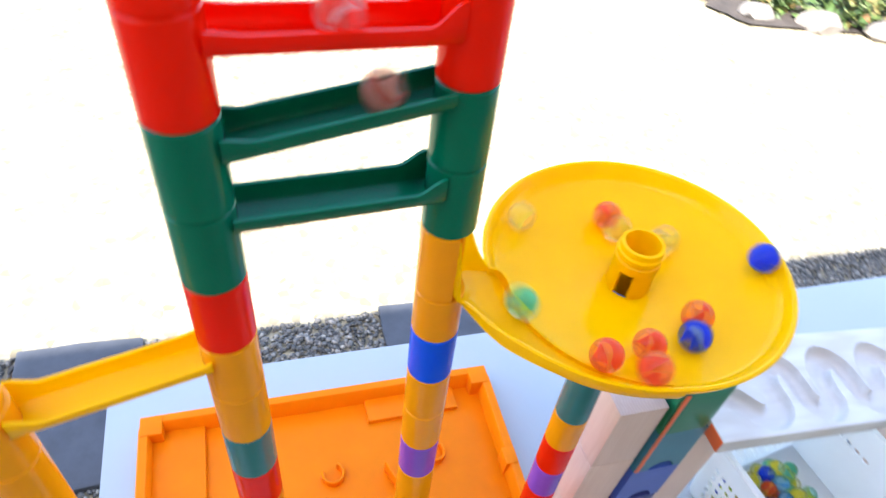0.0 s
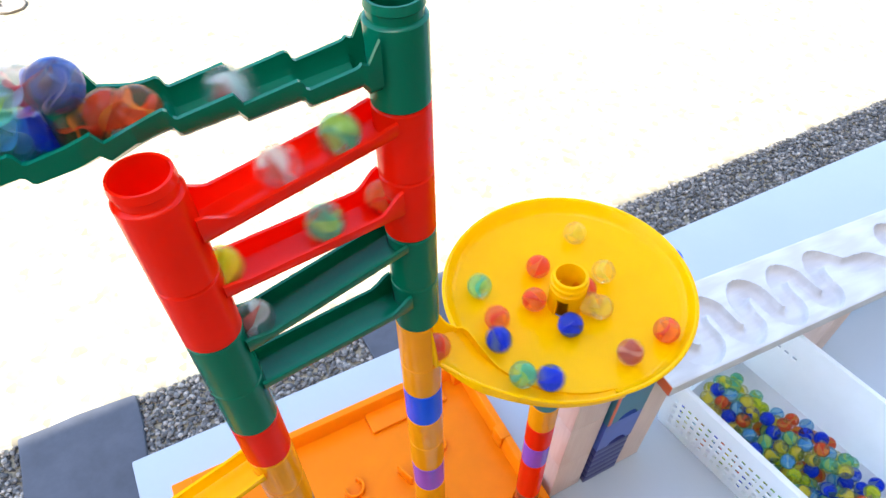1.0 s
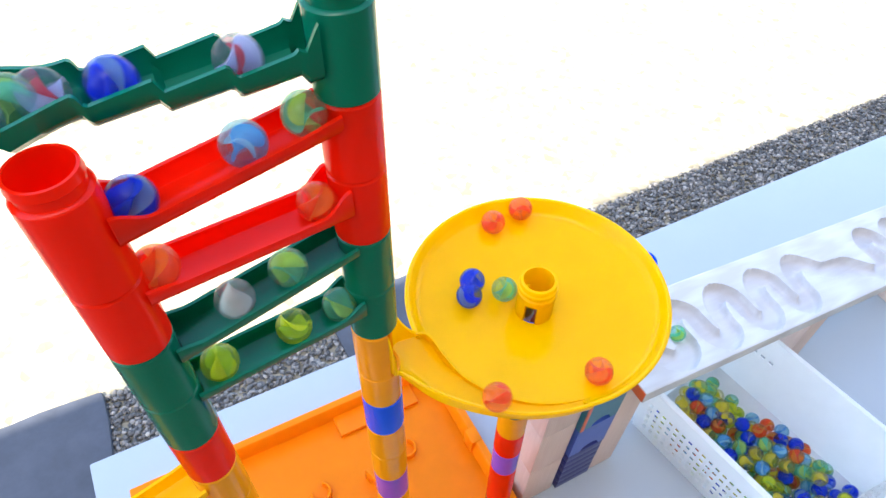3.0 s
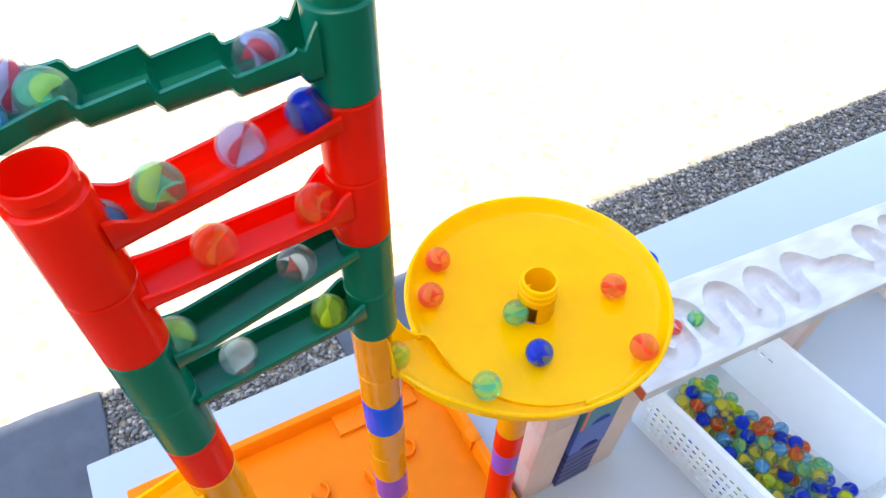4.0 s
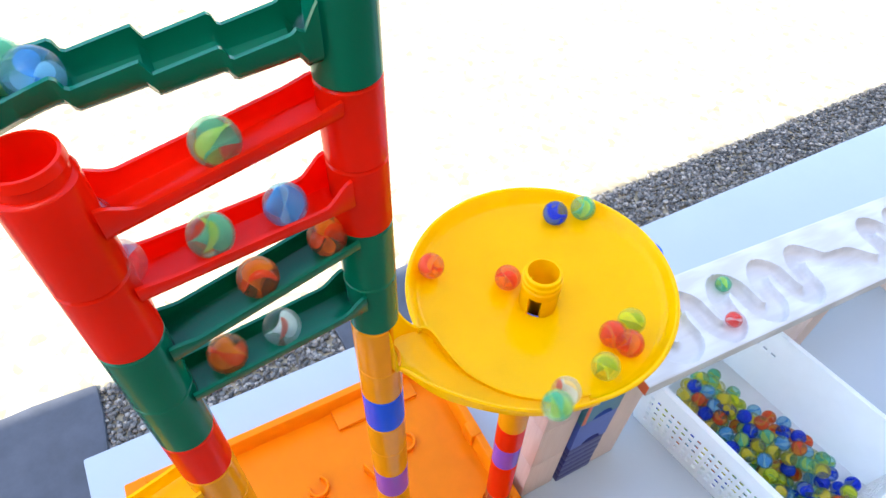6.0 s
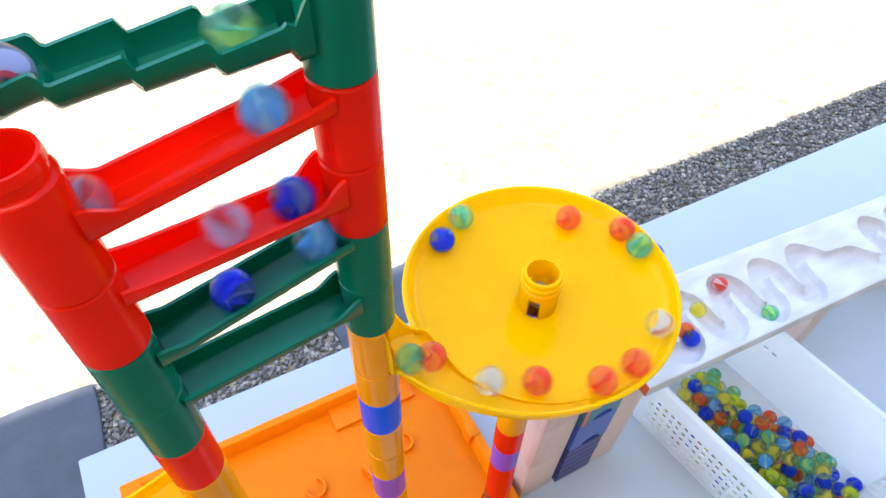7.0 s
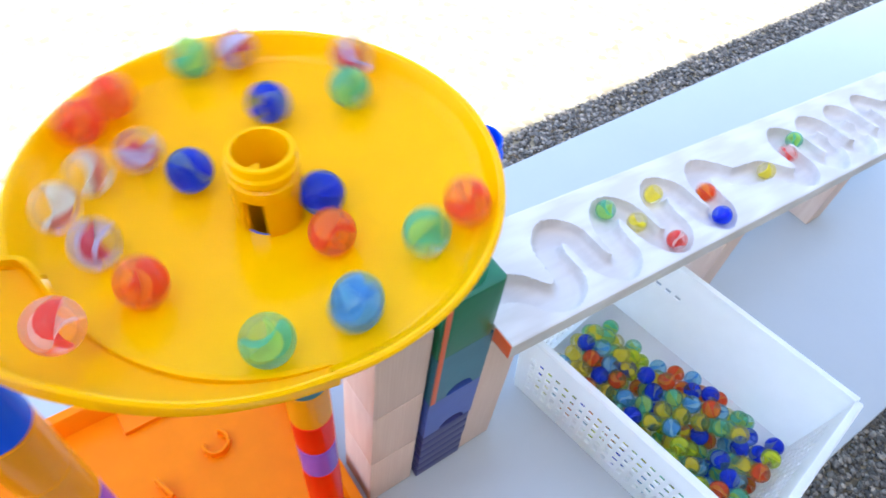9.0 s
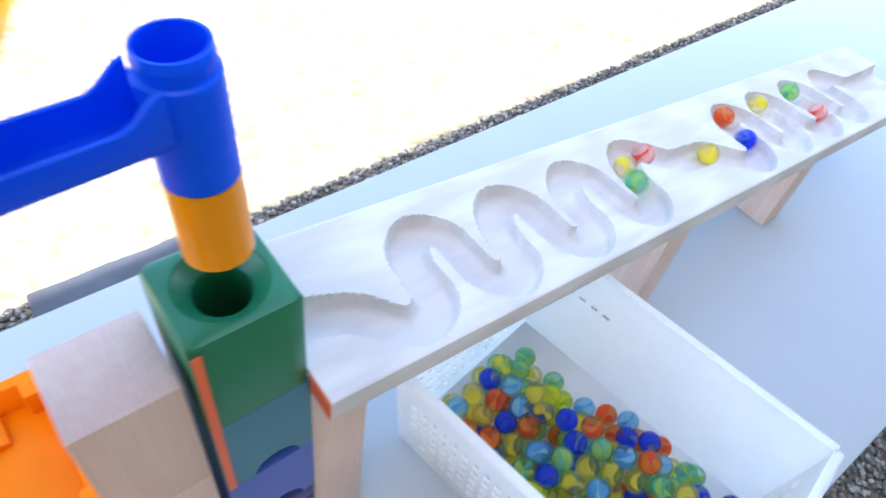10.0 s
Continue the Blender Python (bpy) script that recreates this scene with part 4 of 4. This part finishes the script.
# kind, start time on the ramps, then (seconds, angle, radius) in the dish
RUN = [
    ("brown", -12.6, []),
    ("red", -10.5, []),
    ("clear", -8.6, []),
    ("orange", -7.4, [(2, 12, 0.53), (2.5, 49, 0.56), (4, 154, 0.57), (4.5, 186, 0.54), (5, 216, 0.52), (5.5, 252, 0.49), (7, 370, 0.63), (7.5, 482, 0.59), (8, 623, 0.49), (8.5, 793, 0.46), (9, 1009, 0.26)]),
    ("orange", -6.7, [(2, 174, 0.83)]),
    ("orange", -6.05, [(2.5, 184, 0.79), (4, 297, 0.61), (4.5, 350, 0.63), (5, 402, 0.61), (5.5, 453, 0.61), (7, 595, 0.55), (7.5, 753, 0.62), (8, 914, 0.56), (8.5, 1057, 0.60), (9, 1196, 0.61), (9.5, 1391, 0.44)]),
    ("mint", -5.6, [(4, 215, 0.66), (4.5, 257, 0.60), (5, 311, 0.62), (5.5, 359, 0.62), (7, 463, 0.61), (7.5, 582, 0.41)]),
    ("lime", -4.9, [(4.5, 177, 0.84)]),
    ("lime", -4, [(5, 189, 0.77)]),
    ("clear", -3, [(5.5, 215, 0.66), (7, 309, 0.61), (7.5, 452, 0.62), (8, 599, 0.53), (8.5, 686, 0.51), (9, 881, 0.57), (9.5, 1092, 0.59)]),
    ("mint", -2.5, [(5.5, 183, 0.80), (7, 357, 0.64), (7.5, 468, 0.59), (8, 593, 0.62), (8.5, 748, 0.62), (9, 1026, 0.51)]),
    ("clear", -1.4, [(7, 215, 0.64), (7.5, 367, 0.63), (8, 536, 0.58), (8.5, 671, 0.53), (9, 866, 0.51), (9.5, 1065, 0.42)]),
    ("orange", -0.75, [(7, 265, 0.60), (7.5, 351, 0.63), (8, 522, 0.59), (8.5, 642, 0.57), (9, 849, 0.61)]),
    ("orange", 0.25, [(7, 193, 0.74)]),
    ("orange", 0.9, [(7.5, 73, 0.61), (8, 213, 0.55), (8.5, 355, 0.60), (9, 561, 0.46), (9.5, 747, 0.62)]),
    ("blue", 1.7, [(7.5, 253, 0.61), (8, 404, 0.63), (8.5, 533, 0.35), (9, 784, 0.38), (9.5, 963, 0.30)]),
    ("sky", 2.45, [(7.5, 175, 0.85), (8, 283, 0.53), (8.5, 442, 0.62), (9, 630, 0.53), (9.5, 766, 0.60)]),
    ("mint", 2.9, [(8, 98, 0.60), (8.5, 252, 0.58), (9, 448, 0.65)]),
    ("lilac", 3.45, [(8, 228, 0.42), (8.5, 404, 0.62), (9, 538, 0.49), (9.5, 790, 0.46)]),
    ("blue", 3.95, [(8, 176, 0.87)]),
    ("lilac", 4.35, [(8.5, 316, 0.37), (9, 490, 0.42), (9.5, 725, 0.37)]),
    ("mint", 5.3, [(8.5, 201, 0.25), (9, 391, 0.50), (9.5, 622, 0.50)]),
    ("lilac", 6.15, [(8.5, 206, 0.71), (9, 396, 0.66)]),
    ("sky", 7.3, []),
    ("mint", 8.0, []),
    ("lilac", 9.2, [(9, 74, 0.62), (9.5, 277, 0.46)]),
    ("red", 10, [(9, 202, 0.69), (9.5, 361, 0.66)]),
    ("blue", 11, []),
    ("lilac", 11.9, []),
    ("sky", 12.8, []),
    ("yellow", None, [(0, 139, 0.57), (0.5, 281, 0.45), (1, 410, 0.45), (1.5, 520, 0.24)]),
    ("orange", None, [(0, 86, 0.35), (0.5, 208, 0.33)]),
    ("yellow", None, [(0, 32, 0.29), (0.5, 157, 0.35)]),
    ("blue", None, [(0, 350, 0.62), (0.5, 422, 0.60), (1, 552, 0.53), (1.5, 695, 0.53), (2, 793, 0.60), (2.5, 820, 0.57)]),
    ("orange", None, [(0, 251, 0.47), (0.5, 364, 0.23), (1, 458, 0.25), (1.5, 594, 0.30)]),
    ("blue", None, [(0, 279, 0.44), (0.5, 471, 0.34), (1, 601, 0.21), (1.5, 747, 0.18)]),
    ("mint", None, [(0, 196, 0.66), (0.5, 385, 0.63), (1, 509, 0.50)]),
    ("orange", None, [(0.5, 40, 0.61), (1, 177, 0.45)]),
    ("orange", None, [(0.5, 84, 0.31), (1, 162, 0.19)]),
    ("yellow", None, [(0.5, 184, 0.19), (1, 306, 0.20), (1.5, 477, 0.21)]),
    ("yellow", None, [(0.5, 231, 0.22), (1, 367, 0.28), (1.5, 449, 0.27), (2, 483, 0.20), (2.5, 516, 0.21)]),
    ("blue", None, [(1.5, 17, 0.53), (2, 86, 0.49), (2.5, 108, 0.37), (4, 239, 0.35), (4.5, 293, 0.40), (5, 334, 0.48), (5.5, 371, 0.52), (7, 481, 0.59), (7.5, 591, 0.54), (8, 749, 0.58)]),
    ("mint", None, [(1.5, 347, 0.29), (2, 452, 0.31), (2.5, 460, 0.20), (4, 547, 0.14)]),
    ("orange", None, [(1.5, 209, 0.68), (2, 353, 0.62), (2.5, 395, 0.63), (4, 489, 0.58), (4.5, 519, 0.54), (5, 553, 0.45), (5.5, 598, 0.40), (7, 759, 0.53), (7.5, 868, 0.60), (8, 1019, 0.57), (8.5, 1208, 0.62), (9, 1399, 0.60)]),
]


STARTS = [r[1] for r in RUN if r[1] is not None]


def queue(t, ta):
    """How many marbles wait in the hopper before this one."""
    now = float(np.interp(flow(t) + 1.15, STARTS, range(len(STARTS))))
    return max(STARTS.index(ta) - now, 0.0)


def run_place(t, ta, rows):
    """Place in the tower's space at t seconds."""
    if rows and t >= rows[0][0]:
        for (t0, a0, r0), (t1, a1, r1) in zip(rows, rows[1:]):
            if t0 <= t <= t1:
                f = (t - t0) / (t1 - t0)
                return dish_place(a0 + (a1 - a0) * f, r0 + (r1 - r0) * f)
        t0, a0, r0 = rows[-1]
        f, fall = t - t0, 0.42
        if r0 > 0.66:                     # still in the entry channel
            dur = 0.5 if t0 < SLOW1 else 0.15
            if f < dur:
                return dish_place(a0, r0).lerp(dish_place(236, 0.61), f / dur)
            f, a0, r0, fall = f - dur, 236, 0.61, 0.12 if t < SLOW1 else 0.42
        r = max(r0 - fall * f, 0.0)
        if r < 0.1:
            return Vector((C3[0], C3[1], max(3.36 + MR - (0.1 - r) * 9, 2.75)))
        return dish_place(a0 + dish_rate(t) * f, r)
    if rows:
        t0, a0, r0 = rows[0]
        lead = t0 - t
        if ta is None:
            if t0 < 0.6:
                return dish_place(a0 - dish_rate(t) * lead, min(r0 + 0.1 * lead, 0.62))
        back = ((a0 - 215) % 360) / dish_rate(t0) if r0 < 0.66 else 0.0
        if lead < back:
            f = lead / back
            return dish_place(215 + ((a0 - 215) % 360) * (1 - f), r0 + (0.62 - r0) * f)
        rest = lead - back
        dur = 0.6 if t0 < 6.9 else 0.3
        if rest < dur:
            first = dish_place(max(a0, 200) if r0 > 0.66 else 215, r0 if r0 > 0.66 else 0.62)
            return first.lerp(along(TROUGH, 1 - rest / dur), min(rest / dur * 3, 1))
        if ta is None:
            return Vector((0, 0, 3.66))
        end = t0 - back - dur
        q, qe = flow(t) - ta, flow(end) - ta
        # reach the foot of the ramps in time for the dish
        if q > 6.5:
            q = 6.5 + (q - 6.5) * (FOOT - 6.5) / max(qe - 6.5, 0.3)
        return ramp_place(min(q, FOOT), queue(t, ta))
    q = flow(t) - ta
    if q < FOOT + ENTRY:
        return ramp_place(q, queue(t, ta))
    f = (q - FOOT - ENTRY) * (1 if SLOW0 < t < SLOW1 else 0.35)
    r = 0.6 - 0.2 * f
    if r < 0.1:
        return Vector((C3[0], C3[1], max(3.36 + MR - (0.1 - r) * 9, 2.75)))
    return dish_place(222 + 110 * f, r)


GLEN = np.r_[0, np.cumsum(np.hypot(*np.diff(GPATH, axis=0).T))]


def groove_place(s):
    x = np.interp(s, GLEN, GPATH[:, 0]) if s >= 0 else BX0 + s
    y = np.interp(s, GLEN, GPATH[:, 1])
    if x < BX0 + 0.05:
        return Vector((x, y, board_z(BX0) - GD + MR + 0.004))
    return Vector((x, y, board_z(x) - GD + MR + 0.004))


SERP = [
    ("mint", [(0, -0.25), (1.3, -0.25), (2.5, 0.66), (4, 1.41), (4.5, 1.62), (5, 1.91), (5.5, 2.13), (7, 2.83), (7.5, 3.64), (8, 4.49), (8.5, 5.29), (9, 6.31), (9.5, 7.45), (10, 8.41)]),
    ("red", [(0, -0.25), (2.8, -0.25), (4, 0.96), (4.5, 1.24), (5, 1.48), (5.5, 1.70), (7, 2.31), (7.5, 3.11), (8, 3.97), (8.5, 4.86), (9, 5.92), (9.5, 6.98), (10, 8.11)]),
    ("yellow", [(0, -0.25), (3.3, -0.25), (4.5, 0.43), (5, 0.83), (5.5, 0.87), (7, 1.39), (7.5, 2.19), (8, 3.24), (8.5, 4.26), (9, 5.24), (9.5, 6.27), (10, 7.25)]),
    ("orange", [(0, -0.25), (5.8, -0.25), (7, 0.85), (7.5, 1.71), (8, 2.57), (8.5, 3.42), (9, 4.32), (9.5, 5.20), (10, 6.13)]),
    ("blue", [(0, -0.25), (6.3, -0.25), (7.5, 1.50), (8, 2.31), (8.5, 3.26), (9, 4.07), (9.5, 4.86), (10, 5.85)]),
    ("yellow", [(0, -0.25), (6.3, -0.25), (7.5, 0.63), (8, 1.46), (8.5, 2.41), (9, 3.38), (9.5, 4.32), (10, 5.22)]),
    ("red", [(0, -0.25), (6.3, -0.25), (7.5, 0.51), (8, 0.77), (8.5, 1.79), (9, 2.91), (9.5, 3.79), (10, 4.70)]),
    ("yellow", [(0, -0.25), (6.8, -0.25), (8, 0.64), (8.5, 1.66), (9, 2.57), (9.5, 3.58), (10, 4.43)]),
    ("mint", [(0, -0.25), (6.8, -0.25), (8, 0.43), (8.5, 1.41), (9, 2.31), (9.5, 3.26), (10, 4.30)]),
]


def rolling(places, turn_seed):
    """Rows with a steady tumble for a list of (seconds, place in metres)."""
    rng = random.Random(turn_seed)
    axis = Vector((rng.uniform(-1, 1), rng.uniform(-1, 1), rng.uniform(-0.6, 0.6))).normalized()
    ang, rows, last = rng.uniform(0, 6), [], None
    for t, p in places:
        if last is not None:
            ang += min((p - last).length / (MR * U), 0.9)
        last = p
        rows.append((t, Matrix.Translation(p) @ Matrix.Rotation(ang, 4, axis)))
    return rows


def motions():
    """Keys every rolling marble."""
    steps = [i / 10 for i in range(101)]
    for n_, (kind, ta, rows) in enumerate(RUN):
        places = [(t, TOWER @ (run_place(t, ta, rows) * U)) for t in steps]
        ob = make_marble(kind, Matrix.Identity(4), group="rolling marbles")
        walk(ob, rolling(places, n_))
    for n_, (kind, rows) in enumerate(SERP):
        ts, ss = [r[0] for r in rows], [r[1] for r in rows]
        places = [(t, groove_place(float(np.interp(t, ts, ss))) * U) for t in steps]
        ob = make_marble(kind, Matrix.Identity(4), group="marbles on the board")
        walk(ob, rolling(places, 100 + n_))


motions()
